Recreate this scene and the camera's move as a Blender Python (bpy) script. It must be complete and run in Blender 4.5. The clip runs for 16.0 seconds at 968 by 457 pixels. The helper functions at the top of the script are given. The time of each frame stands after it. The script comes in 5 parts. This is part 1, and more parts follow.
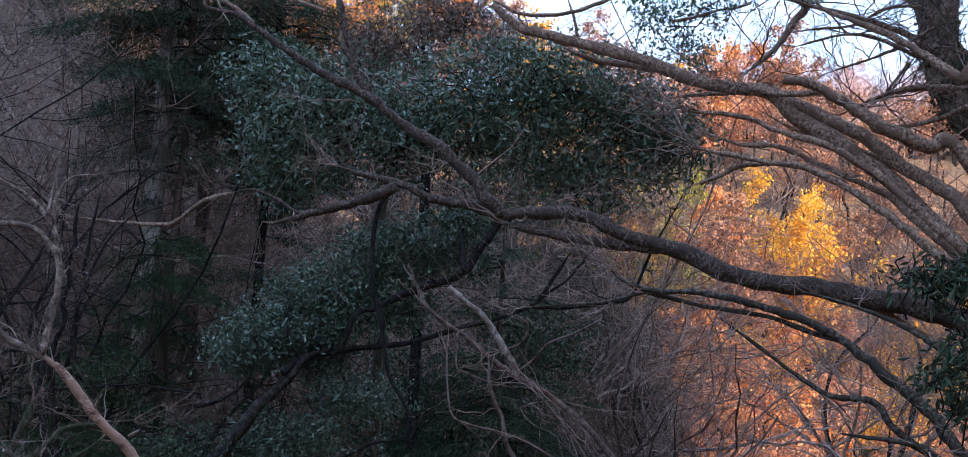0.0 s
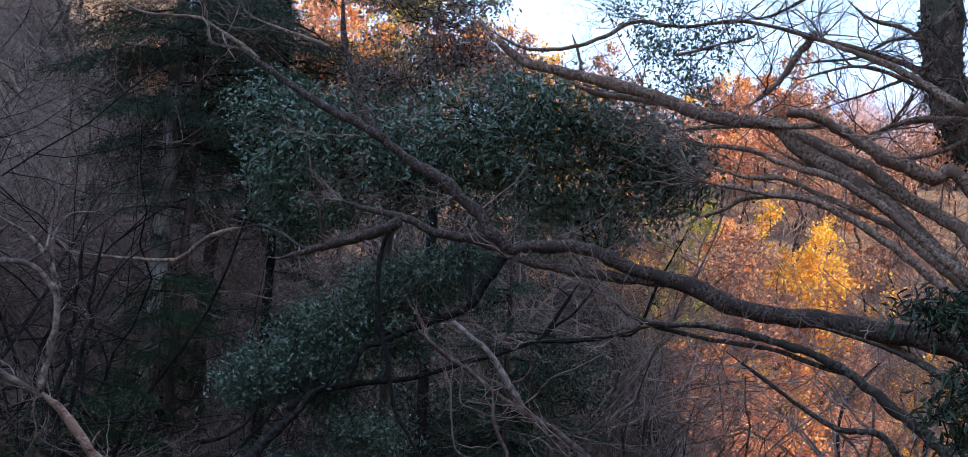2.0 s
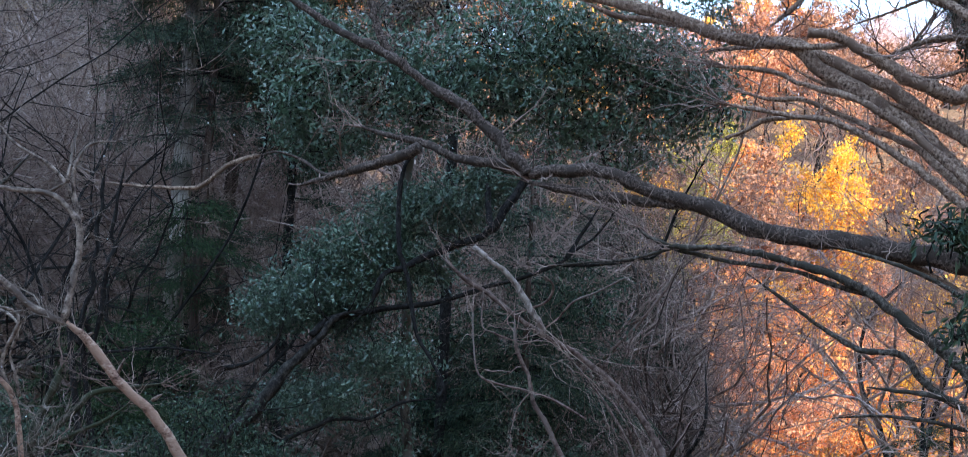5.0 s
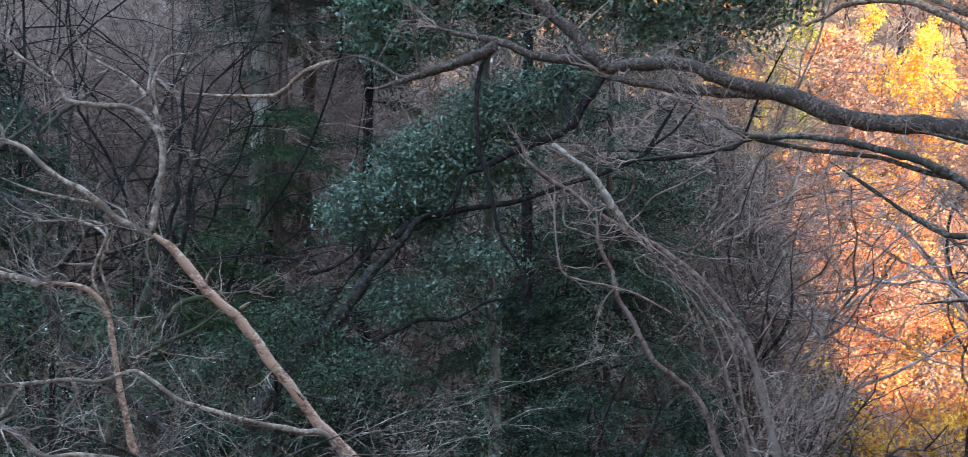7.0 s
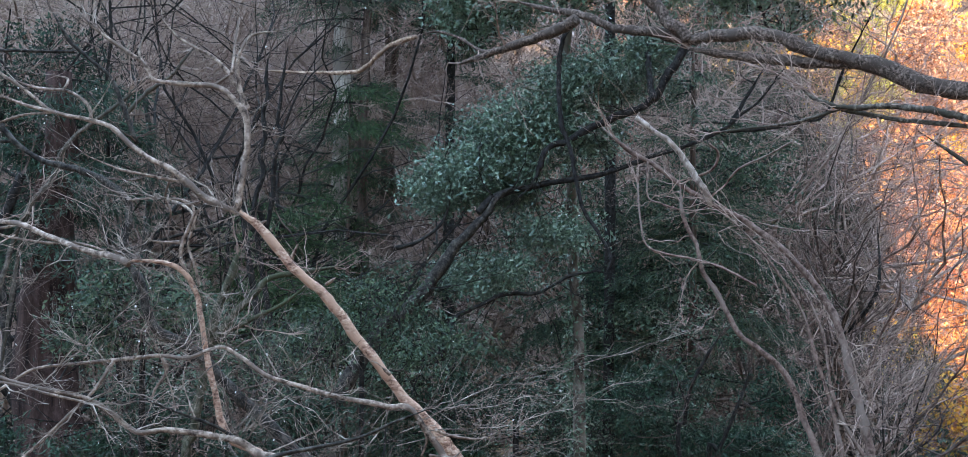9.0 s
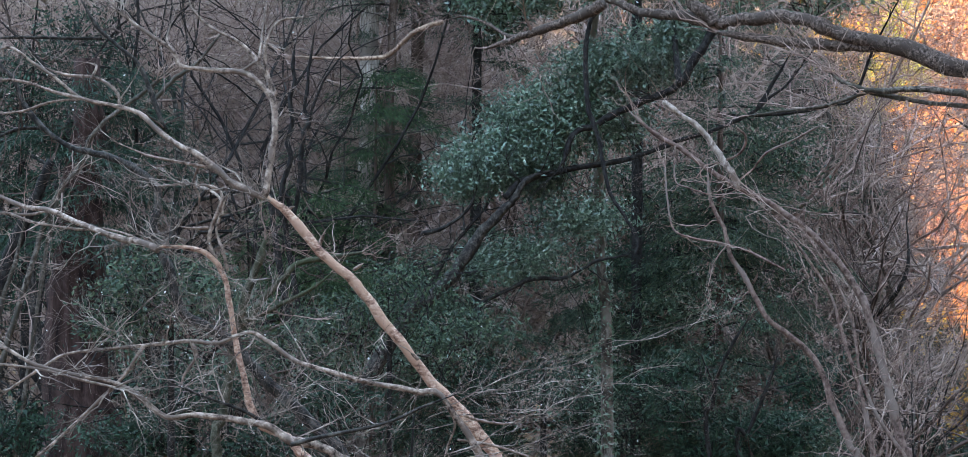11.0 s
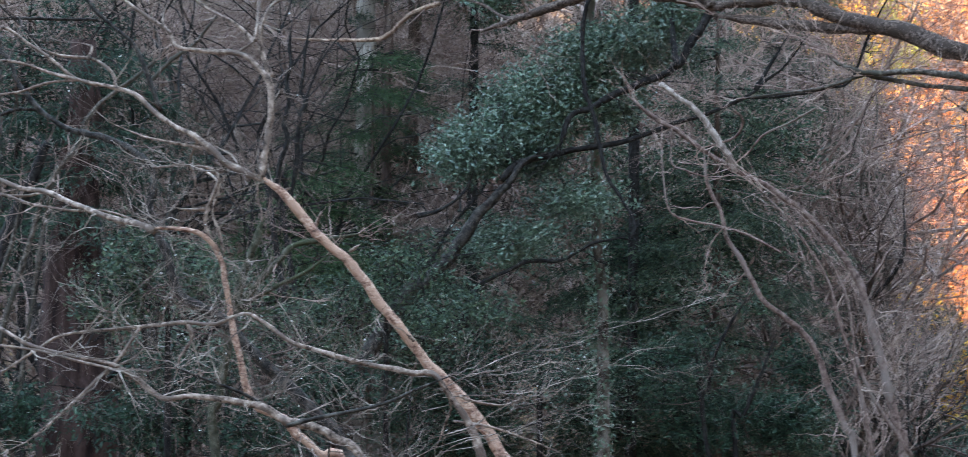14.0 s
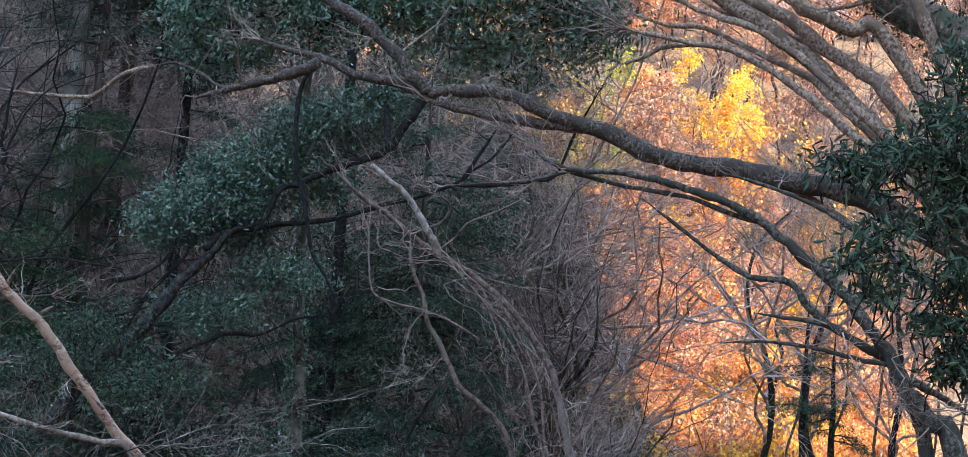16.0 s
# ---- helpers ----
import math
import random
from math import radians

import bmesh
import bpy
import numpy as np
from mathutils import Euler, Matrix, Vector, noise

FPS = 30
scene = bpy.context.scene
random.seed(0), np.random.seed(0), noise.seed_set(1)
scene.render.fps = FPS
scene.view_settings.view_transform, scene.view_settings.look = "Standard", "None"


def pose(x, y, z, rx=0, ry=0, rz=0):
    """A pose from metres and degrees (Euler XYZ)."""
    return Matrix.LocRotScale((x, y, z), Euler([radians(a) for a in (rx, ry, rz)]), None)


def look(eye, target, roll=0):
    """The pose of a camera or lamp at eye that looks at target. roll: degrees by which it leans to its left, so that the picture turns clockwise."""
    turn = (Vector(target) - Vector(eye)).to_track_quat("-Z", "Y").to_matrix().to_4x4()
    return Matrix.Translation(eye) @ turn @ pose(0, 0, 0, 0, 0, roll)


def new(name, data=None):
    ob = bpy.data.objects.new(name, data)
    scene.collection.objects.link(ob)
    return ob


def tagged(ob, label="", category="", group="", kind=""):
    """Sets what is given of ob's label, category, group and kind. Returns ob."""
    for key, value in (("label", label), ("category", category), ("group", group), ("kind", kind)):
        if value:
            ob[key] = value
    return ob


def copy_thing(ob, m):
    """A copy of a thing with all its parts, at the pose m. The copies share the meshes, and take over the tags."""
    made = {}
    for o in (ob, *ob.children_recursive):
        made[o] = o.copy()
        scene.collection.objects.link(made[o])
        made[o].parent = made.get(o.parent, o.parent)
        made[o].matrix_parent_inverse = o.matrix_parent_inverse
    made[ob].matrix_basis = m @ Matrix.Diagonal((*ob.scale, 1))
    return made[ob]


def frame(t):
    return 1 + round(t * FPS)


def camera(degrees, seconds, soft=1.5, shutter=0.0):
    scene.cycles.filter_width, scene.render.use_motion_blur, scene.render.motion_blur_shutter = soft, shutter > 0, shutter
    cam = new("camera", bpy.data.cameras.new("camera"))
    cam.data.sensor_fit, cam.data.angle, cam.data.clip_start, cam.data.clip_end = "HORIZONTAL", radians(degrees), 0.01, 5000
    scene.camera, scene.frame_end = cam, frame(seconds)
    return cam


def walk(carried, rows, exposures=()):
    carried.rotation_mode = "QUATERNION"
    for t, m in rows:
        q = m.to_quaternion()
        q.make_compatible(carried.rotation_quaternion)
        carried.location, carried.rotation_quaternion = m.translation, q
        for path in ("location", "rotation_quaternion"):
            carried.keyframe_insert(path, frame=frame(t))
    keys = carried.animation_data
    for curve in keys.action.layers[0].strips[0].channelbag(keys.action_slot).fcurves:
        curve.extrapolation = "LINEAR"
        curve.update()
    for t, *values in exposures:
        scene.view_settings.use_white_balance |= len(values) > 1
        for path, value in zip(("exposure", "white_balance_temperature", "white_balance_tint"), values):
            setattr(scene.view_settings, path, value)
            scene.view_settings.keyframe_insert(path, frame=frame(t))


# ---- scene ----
# A shaded wooded ravine in late autumn, with a sunlit hillside beyond.
cam = camera(33.9, 16.0, soft=0.6, shutter=0.5)
# seconds, eye, yaw, pitch, roll
ROWS = [
    (0, -0.0862, 0.0022, 1.5778, -1.287, 8.328, 3.307),
    (0.5, -0.0305, 0.0018, 1.5817, -1.145, 8.858, 3.082),
    (1, 0.0177, 0.0021, 1.5779, -1.068, 9.362, 3.019),
    (1.5, 0.0151, 0.0016, 1.5829, -0.885, 9.439, 3.106),
    (2, -0.0026, 0.0010, 1.5894, -0.769, 9.512, 3.097),
    (2.5, 0.0024, 0.0014, 1.5851, -0.515, 9.492, 3.101),
    (3, 0.0066, 0.0017, 1.5823, -0.383, 9.385, 3.021),
    (5.5, 0.0000, 0.0000, 1.6000, -0.042, 5.504, 2.430),
    (6, 0.0043, -0.0001, 1.6006, 0.207, 4.140, 2.204),
    (6.5, 0.0039, -0.0012, 1.6121, 1.158, 3.159, 1.746),
    (7, 0.0041, -0.0011, 1.6109, 2.665, 2.953, 0.834),
    (7.5, 0.0048, -0.0004, 1.6042, 3.639, 2.615, 0.640),
    (8, 0.0040, -0.0008, 1.6087, 4.571, 2.313, 0.541),
    (8.5, 0.0017, -0.0012, 1.6127, 5.163, 2.236, 0.434),
    (9, 0.0022, -0.0016, 1.6161, 5.651, 1.974, 0.448),
    (11.5, -0.0044, -0.0014, 1.6142, 6.740, 1.318, 0.187),
    (12, 0.0009, -0.0016, 1.6166, 6.879, 1.162, 0.075),
    (12.5, 0.0007, -0.0011, 1.6117, 7.000, 1.000, 0.000),
    (13, -0.0035, -0.0007, 1.6077, 7.175, 0.776, -0.027),
    (13.5, -0.0005, -0.0006, 1.6062, 7.185, 0.771, 0.061),
    (14, 0.0010, -0.0008, 1.6085, 6.495, 0.810, 0.356),
    (14.5, 0.0140, -0.0013, 1.6137, 2.017, 2.078, 1.190),
    (15, 0.0036, -0.0010, 1.6105, -2.783, 3.651, 2.391),
    (15.5, -0.0208, -0.0006, 1.6069, -4.108, 3.859, 2.970),
    (16, -0.0168, -0.0007, 1.6075, -4.091, 4.010, 3.718),
]


def aim(x, y, z, yaw, pitch, roll):
    return pose(x, y, z, 0, 0, yaw) @ pose(0, 0, 0, 90 + pitch) @ pose(0, 0, 0, 0, 0, roll)


EXPOSURES = [(t, e + 2.7, k, m) for t, e, k, m in ((0.0, 0.9, 7500, 15), (3.2, 0.62, 7300, 14), (5.5, 1.72, 7400, 4), (7.0, 2.05, 7800, 3), (8.0, 2.28, 8000, 3), (9.0, 2.38, 8200, 4), (14.0, 2.38, 8300, 5), (14.6, 2.15, 7700, 3), (16.0, 1.82, 7600, 3))]
walk(cam, [(t, aim(*row)) for t, *row in ROWS], EXPOSURES)

# ---- light ----
SUN_WAY = Vector((0.75, -0.55, 0.37)).normalized()
world = bpy.data.worlds.new("world")
scene.world = world
world.use_nodes = True
tree = world.node_tree
sky = tree.nodes.new("ShaderNodeTexSky")
sky.sky_type, sky.sun_disc = "NISHITA", False
sky.air_density, sky.dust_density, sky.ozone_density = 1.0, 0.0, 2.5
sky.sun_elevation = math.asin(SUN_WAY.z)
sky.sun_rotation = math.atan2(SUN_WAY.x, SUN_WAY.y)
even = tree.nodes.new("ShaderNodeMix")
even.data_type = "RGBA"
even.inputs[0].default_value = 0.93
even.inputs[7].default_value = (0.57, 0.95, 1.70, 1)
tree.links.new(sky.outputs[0], even.inputs[6])
tree.links.new(even.outputs[2], tree.nodes["Background"].inputs[0])
tree.nodes["Background"].inputs[1].default_value = 0.15
sun = new("sun", bpy.data.lights.new("sun", "SUN"))
sun.data.energy, sun.data.angle, sun.data.color = 1.2, radians(0.53), (1.0, 0.93, 0.86)
sun.matrix_world = look(SUN_WAY * 60, (0, 0, 0))


# ---- materials ----
def shader(name):
    m = bpy.data.materials.new(name)
    m.use_nodes = True
    return m, m.node_tree.nodes, m.node_tree.links


def ramp(nodes, colours):
    r = nodes.new("ShaderNodeValToRGB")
    while len(r.color_ramp.elements) < len(colours):
        r.color_ramp.elements.new(0.5)
    for e, (at, c) in zip(r.color_ramp.elements, colours):
        e.position, e.color = at, (*c, 1)
    return r


def bark(name, dark, mid, light, size=14.0, stretch=3.0, rough=0.9, bump=0.5, patch=None, broad_size=2.6):
    m, n, l = shader(name)
    b = n["Principled BSDF"]
    b.inputs["Roughness"].default_value = rough
    b.inputs["Specular IOR Level"].default_value = 0.1
    co = n.new("ShaderNodeTexCoord")
    mp = n.new("ShaderNodeMapping")
    mp.inputs["Scale"].default_value = (1, 1, 1 / stretch)
    fine = n.new("ShaderNodeTexNoise")
    fine.inputs["Scale"].default_value, fine.inputs["Detail"].default_value = size, 6
    fine.inputs["Roughness"].default_value = 0.7
    l.new(co.outputs["Object"], mp.inputs[0])
    l.new(mp.outputs[0], fine.inputs["Vector"])
    r = ramp(n, [(0.36, dark), (0.5, mid), (0.66, light)])
    l.new(fine.outputs[0], r.inputs[0])
    out = r.outputs[0]
    broad = n.new("ShaderNodeTexNoise")
    broad.inputs["Scale"].default_value, broad.inputs["Detail"].default_value = broad_size, 4
    l.new(co.outputs["Object"], broad.inputs["Vector"])
    if patch:
        k = ramp(n, [(0.5, (0, 0, 0)), (0.6, (1, 1, 1))])
        l.new(broad.outputs[0], k.inputs[0])
        mix = n.new("ShaderNodeMix")
        mix.data_type = "RGBA"
        l.new(k.outputs[0], mix.inputs[0])
        l.new(out, mix.inputs[6])
        mix.inputs[7].default_value = (*patch, 1)
        out = mix.outputs[2]
    l.new(out, b.inputs["Base Color"])
    bp = n.new("ShaderNodeBump")
    bp.inputs["Strength"].default_value, bp.inputs["Distance"].default_value = bump, 0.02
    l.new(fine.outputs[0], bp.inputs["Height"])
    l.new(bp.outputs[0], b.inputs["Normal"])
    return m


def leafy(name, colours, rough=0.5, through_it=0.3, spec=0.4):
    m, n, l = shader(name)
    b = n["Principled BSDF"]
    b.inputs["Roughness"].default_value = rough
    b.inputs["Specular IOR Level"].default_value = spec
    geo = n.new("ShaderNodeNewGeometry")
    r = ramp(n, colours)
    l.new(geo.outputs["Random Per Island"], r.inputs[0])
    co = n.new("ShaderNodeTexCoord")
    broad = n.new("ShaderNodeTexNoise")
    broad.inputs["Scale"].default_value, broad.inputs["Detail"].default_value = 1.1, 3
    l.new(co.outputs["Object"], broad.inputs["Vector"])
    hsv = n.new("ShaderNodeHueSaturation")
    k = n.new("ShaderNodeMapRange")
    k.inputs["To Min"].default_value, k.inputs["To Max"].default_value = 0.6, 1.4
    l.new(broad.outputs[0], k.inputs[0])
    l.new(k.outputs[0], hsv.inputs["Value"])
    l.new(r.outputs[0], hsv.inputs["Color"])
    l.new(hsv.outputs[0], b.inputs["Base Color"])
    t = n.new("ShaderNodeBsdfTranslucent")
    l.new(hsv.outputs[0], t.inputs[0])
    mix = n.new("ShaderNodeMixShader")
    mix.inputs[0].default_value = through_it
    l.new(b.outputs[0], mix.inputs[1])
    l.new(t.outputs[0], mix.inputs[2])
    l.new(mix.outputs[0], n["Material Output"].inputs[0])
    return m


MID_BARK = bark("mid_bark", (0.018, 0.014, 0.011), (0.070, 0.054, 0.043), (0.18, 0.145, 0.118), 24, 1.2, bump=0.7, patch=(0.046, 0.038, 0.029))
SNAG_BARK = bark("reddish_bark", (0.039, 0.021, 0.017), (0.122, 0.074, 0.059), (0.201, 0.134, 0.110), 18, 1.2, 0.85, 0.5, (0.142, 0.100, 0.083))
# limb bark, paler and warmer to hold bounce from the sunlit hill
OAK_BARK = bark("warm_lit_oak_bark", (0.041, 0.023, 0.016), (0.239, 0.145, 0.104), (0.468, 0.317, 0.235), 30, 1.2, bump=0.8, patch=(0.171, 0.104, 0.075), broad_size=5.0)
PINK_BARK = bark("smooth_bark", (0.075, 0.036, 0.026), (0.30, 0.158, 0.112), (0.56, 0.37, 0.27), 26, 0.6, 0.75, 0.6, (0.38, 0.215, 0.15), 7.0)
PALE_LIMB = bark("pale_limb_bark", (0.030, 0.019, 0.015), (0.20, 0.135, 0.105), (0.44, 0.32, 0.255), 22, 1.0, 0.8, 0.6, (0.12, 0.082, 0.066), 6.0)
# darker copy of the oak's bark, for boughs without that painted bounce
BOUGH_BARK = bark("shaded_bough_bark", (0.014, 0.010, 0.008), (0.075, 0.050, 0.040), (0.21, 0.148, 0.122), 34, 1.2, bump=0.8, patch=(0.06, 0.042, 0.034), broad_size=6.0)
TRUNK_BARK = bark("trunk_bark", (0.032, 0.020, 0.016), (0.138, 0.089, 0.068), (0.304, 0.209, 0.163), 14, 2.0, bump=1.0, patch=(0.072, 0.061, 0.039), broad_size=3.5)
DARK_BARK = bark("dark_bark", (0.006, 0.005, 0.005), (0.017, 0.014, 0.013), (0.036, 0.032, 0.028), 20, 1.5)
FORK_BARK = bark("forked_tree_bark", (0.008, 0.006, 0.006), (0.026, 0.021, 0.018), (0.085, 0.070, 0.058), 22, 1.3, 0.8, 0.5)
GREY_BARK = bark("grey_bark", (0.077, 0.064, 0.057), (0.220, 0.187, 0.165), (0.396, 0.352, 0.319), 18, 1.5, patch=(0.220, 0.231, 0.209))
CEDAR_BARK = bark("cedar_bark", (0.027, 0.016, 0.012), (0.074, 0.046, 0.036), (0.147, 0.101, 0.079), 9, 9.0, 0.95, 0.7)
# reddish cedar bark, darkened so its colour holds the deep shade
SHADED_CEDAR = bark("shaded_red_cedar_bark", (0.009, 0.005, 0.005), (0.034, 0.018, 0.015), (0.069, 0.039, 0.033), 9, 9.0, 0.95, 0.7)
PALE_TRUNK = bark("pale_trunk_bark", (0.085, 0.066, 0.054), (0.29, 0.232, 0.192), (0.47, 0.395, 0.34), 26, 8.0, 0.9, 1.0, (0.17, 0.132, 0.108), 3.0)
MOSS_BARK = bark("mossy_bark", (0.014, 0.014, 0.009), (0.048, 0.043, 0.028), (0.115, 0.100, 0.075), 18, 1.4, 0.95, 0.7, (0.042, 0.044, 0.025))
TWIG = bark("twig_bark", (0.11, 0.070, 0.056), (0.24, 0.155, 0.125), (0.43, 0.305, 0.25), 3, 1, 0.85, 0.1)
NEAR_TWIG = bark("near_twig_bark", (0.040, 0.027, 0.022), (0.155, 0.110, 0.089), (0.44, 0.345, 0.285), 6, 1, 0.8, 0.1)
# darker copy of the twig bark, shade put into its colour
SHADED_TWIG = bark("shaded_twig_bark", (0.032, 0.021, 0.017), (0.080, 0.052, 0.043), (0.159, 0.106, 0.087), 3, 1, 0.85, 0.1)
# twig colour lifted to carry the pale veil of distant haze
HAZE_TWIG = bark("haze_paled_twig_bark", (0.176, 0.118, 0.097), (0.351, 0.242, 0.202), (0.536, 0.397, 0.343), 3, 1, 0.85, 0.1)
# pale pink is the glow of low sun, put into the twig colour
SUNLIT_TWIG = bark("sun_tinted_twig_bark", (0.45, 0.275, 0.25), (0.60, 0.405, 0.38), (0.72, 0.54, 0.52), 2, 1, 0.85, 0.1)
RUST_TWIG = bark("rust_twig_bark", (0.076, 0.048, 0.043), (0.139, 0.092, 0.083), (0.214, 0.151, 0.139), 2, 1, 0.85, 0.1)
MOTTLED_BARK = bark("mottled_bark", (0.022, 0.017, 0.013), (0.068, 0.053, 0.042), (0.224, 0.187, 0.154), 7, 1.6, 0.9, 0.6, (0.160, 0.133, 0.109), 1.6)
PALE_WOOD = bark("weathered_pale_wood", (0.09, 0.062, 0.050), (0.29, 0.218, 0.182), (0.47, 0.375, 0.315), 24, 1.5, 0.85, 0.6, (0.20, 0.145, 0.118), 6.0)
EVERGREEN = leafy("evergreen_leaf", [(0, (0.038, 0.068, 0.037)), (0.6, (0.077, 0.133, 0.073)), (0.9, (0.10, 0.145, 0.092)), (1, (0.20, 0.215, 0.145))], 0.34, 0.12, 0.6)
# palest ramp steps paint specular glints onto random leaves
BLUEGREEN = leafy("glinting_bluegreen_leaf", [(0, (0.024, 0.045, 0.027)), (0.55, (0.062, 0.103, 0.062)), (0.85, (0.119, 0.171, 0.109)), (1, (0.251, 0.284, 0.204))], 0.36, 0.15, 0.6)
NEEDLE = leafy("cedar_needle", [(0, (0.021, 0.036, 0.024)), (0.7, (0.049, 0.074, 0.044)), (1, (0.087, 0.105, 0.055))], 0.6, 0.1, 0.15)
# shaded copy of the leaf greens: dark hollows put into the colour
SHADE_LEAF = leafy("shade_toned_leaf", [(0, (0.010, 0.022, 0.014)), (0.7, (0.021, 0.046, 0.028)), (1, (0.045, 0.080, 0.047))], 0.6, 0.1, 0.15)
MOSSY = leafy("mossy_needle", [(0, (0.016, 0.032, 0.014)), (0.7, (0.038, 0.070, 0.030)), (1, (0.075, 0.100, 0.045))], 0.7, 0.2, 0.15)
ORANGE = leafy("orange_leaf", [(0, (0.46, 0.12, 0.045)), (0.5, (0.64, 0.25, 0.085)), (1, (0.74, 0.40, 0.15))], 0.6, 0.45, 0.2)
SALMON = leafy("salmon_leaf", [(0, (0.46, 0.15, 0.085)), (0.5, (0.64, 0.29, 0.155)), (1, (0.74, 0.43, 0.25))], 0.6, 0.45, 0.2)
RUST = leafy("rust_leaf", [(0, (0.171, 0.081, 0.053)), (0.5, (0.325, 0.158, 0.100)), (1, (0.479, 0.249, 0.157))], 0.7, 0.4, 0.2)
GOLD = leafy("gold_leaf", [(0, (0.58, 0.24, 0.035)), (0.5, (0.73, 0.38, 0.05)), (1, (0.79, 0.52, 0.09))], 0.6, 0.45, 0.2)
LIME = leafy("yellow_green_leaf", [(0, (0.214, 0.184, 0.033)), (0.5, (0.329, 0.287, 0.053)), (1, (0.429, 0.368, 0.080))], 0.6, 0.45, 0.2)
BUD = leafy("pale_bud", [(0, (0.35, 0.32, 0.28)), (0.6, (0.5, 0.47, 0.42)), (1, (0.62, 0.6, 0.56))], 0.6, 0.3, 0.3)
DRY = leafy("dry_leaf", [(0, (0.10, 0.07, 0.055)), (0.6, (0.19, 0.14, 0.115)), (1, (0.30, 0.24, 0.20))], 0.7, 0.25, 0.25)


def litter():
    m, n, l = shader("leaf_litter")
    b = n["Principled BSDF"]
    b.inputs["Roughness"].default_value = 0.95
    co = n.new("ShaderNodeTexCoord")
    a = n.new("ShaderNodeTexNoise")
    a.inputs["Scale"].default_value, a.inputs["Detail"].default_value, a.inputs["Roughness"].default_value = 5.0, 8, 0.75
    l.new(co.outputs["Object"], a.inputs["Vector"])
    r = ramp(n, [(0.3, (0.03, 0.02, 0.015)), (0.45, (0.11, 0.066, 0.04)), (0.58, (0.25, 0.135, 0.065)), (0.72, (0.46, 0.25, 0.10))])
    l.new(a.outputs[0], r.inputs[0])
    w = n.new("ShaderNodeTexNoise")
    w.inputs["Scale"].default_value, w.inputs["Detail"].default_value = 0.22, 4
    l.new(co.outputs["Object"], w.inputs["Vector"])
    k = ramp(n, [(0.42, (0, 0, 0)), (0.6, (1, 1, 1))])
    l.new(w.outputs[0], k.inputs[0])
    mix = n.new("ShaderNodeMix")
    mix.data_type = "RGBA"
    l.new(k.outputs[0], mix.inputs[0])
    l.new(r.outputs[0], mix.inputs[6])
    mix.inputs[7].default_value = (0.15, 0.09, 0.052, 1)
    l.new(mix.outputs[2], b.inputs["Base Color"])
    bp = n.new("ShaderNodeBump")
    bp.inputs["Strength"].default_value, bp.inputs["Distance"].default_value = 0.8, 0.1
    l.new(a.outputs[0], bp.inputs["Height"])
    l.new(bp.outputs[0], b.inputs["Normal"])
    return m


LITTER = litter()


# ---- mesh helpers ----
def mesh(name, verts, faces, material, smooth=False):
    me = bpy.data.meshes.new(name)
    me.from_pydata(np.asarray(verts).tolist(), [], [f for f in (faces.tolist() if isinstance(faces, np.ndarray) else faces)])
    me.materials.append(material)
    if smooth:
        me.polygons.foreach_set("use_smooth", [True] * len(me.polygons))
    me.update()
    return me


def part(name, me, parent, label="", kind=""):
    ob = new(name, me)
    ob.parent = parent
    return tagged(ob, label=label, kind=kind)


def thing(name, at, label, category, group="", kind=""):
    ob = new(name)
    ob.location = at
    ob.empty_display_size = 0.2
    return tagged(ob, label, category, group, kind)


def unit(v):
    return v / (np.linalg.norm(v, axis=-1, keepdims=True) + 1e-9)


def tubes(P, R, sides, ref):
    """Closed-in tubes for a batch of lines P (n, rings, 3) with radii R."""
    n, k, _ = P.shape
    T = unit(np.gradient(P, axis=1))
    U = unit(np.cross(T, ref[:, None, :]))
    V = np.cross(T, U)
    a = np.arange(sides) * 2 * np.pi / sides
    ring = U[:, :, None, :] * np.cos(a)[:, None] + V[:, :, None, :] * np.sin(a)[:, None]
    verts = (P[:, :, None, :] + R[:, :, None, None] * ring).reshape(-1, 3)
    i = np.arange(n)[:, None, None] * k * sides + np.arange(k - 1)[None, :, None] * sides
    s, s2 = np.arange(sides), (np.arange(sides) + 1) % sides
    faces = np.stack([i + s, i + s2, i + sides + s2, i + sides + s], -1).reshape(-1, 4)
    return verts, faces


def joined(batches):
    vs, fs, off = [], [], 0
    for v, f in batches:
        vs.append(v)
        fs.append(f + off)
        off += len(v)
    return np.concatenate(vs), np.concatenate(fs)


def curve(points, per=4):
    """A smooth line through the points (rows of x, y, z, radius)."""
    p = np.asarray(points, float)
    q = np.vstack([2 * p[0] - p[1], p, 2 * p[-1] - p[-2]])
    out = []
    for i in range(1, len(q) - 2):
        for u in np.arange(per) / per:
            a, b, c, d = q[i - 1], q[i], q[i + 1], q[i + 2]
            out.append(0.5 * (2 * b + (c - a) * u + (2 * a - 5 * b + 4 * c - d) * u * u + (3 * b - a - 3 * c + d) * u**3))
    out.append(p[-1])
    out = np.array(out)
    out[:, 3] = out[:, 3].clip(0.002)
    return out


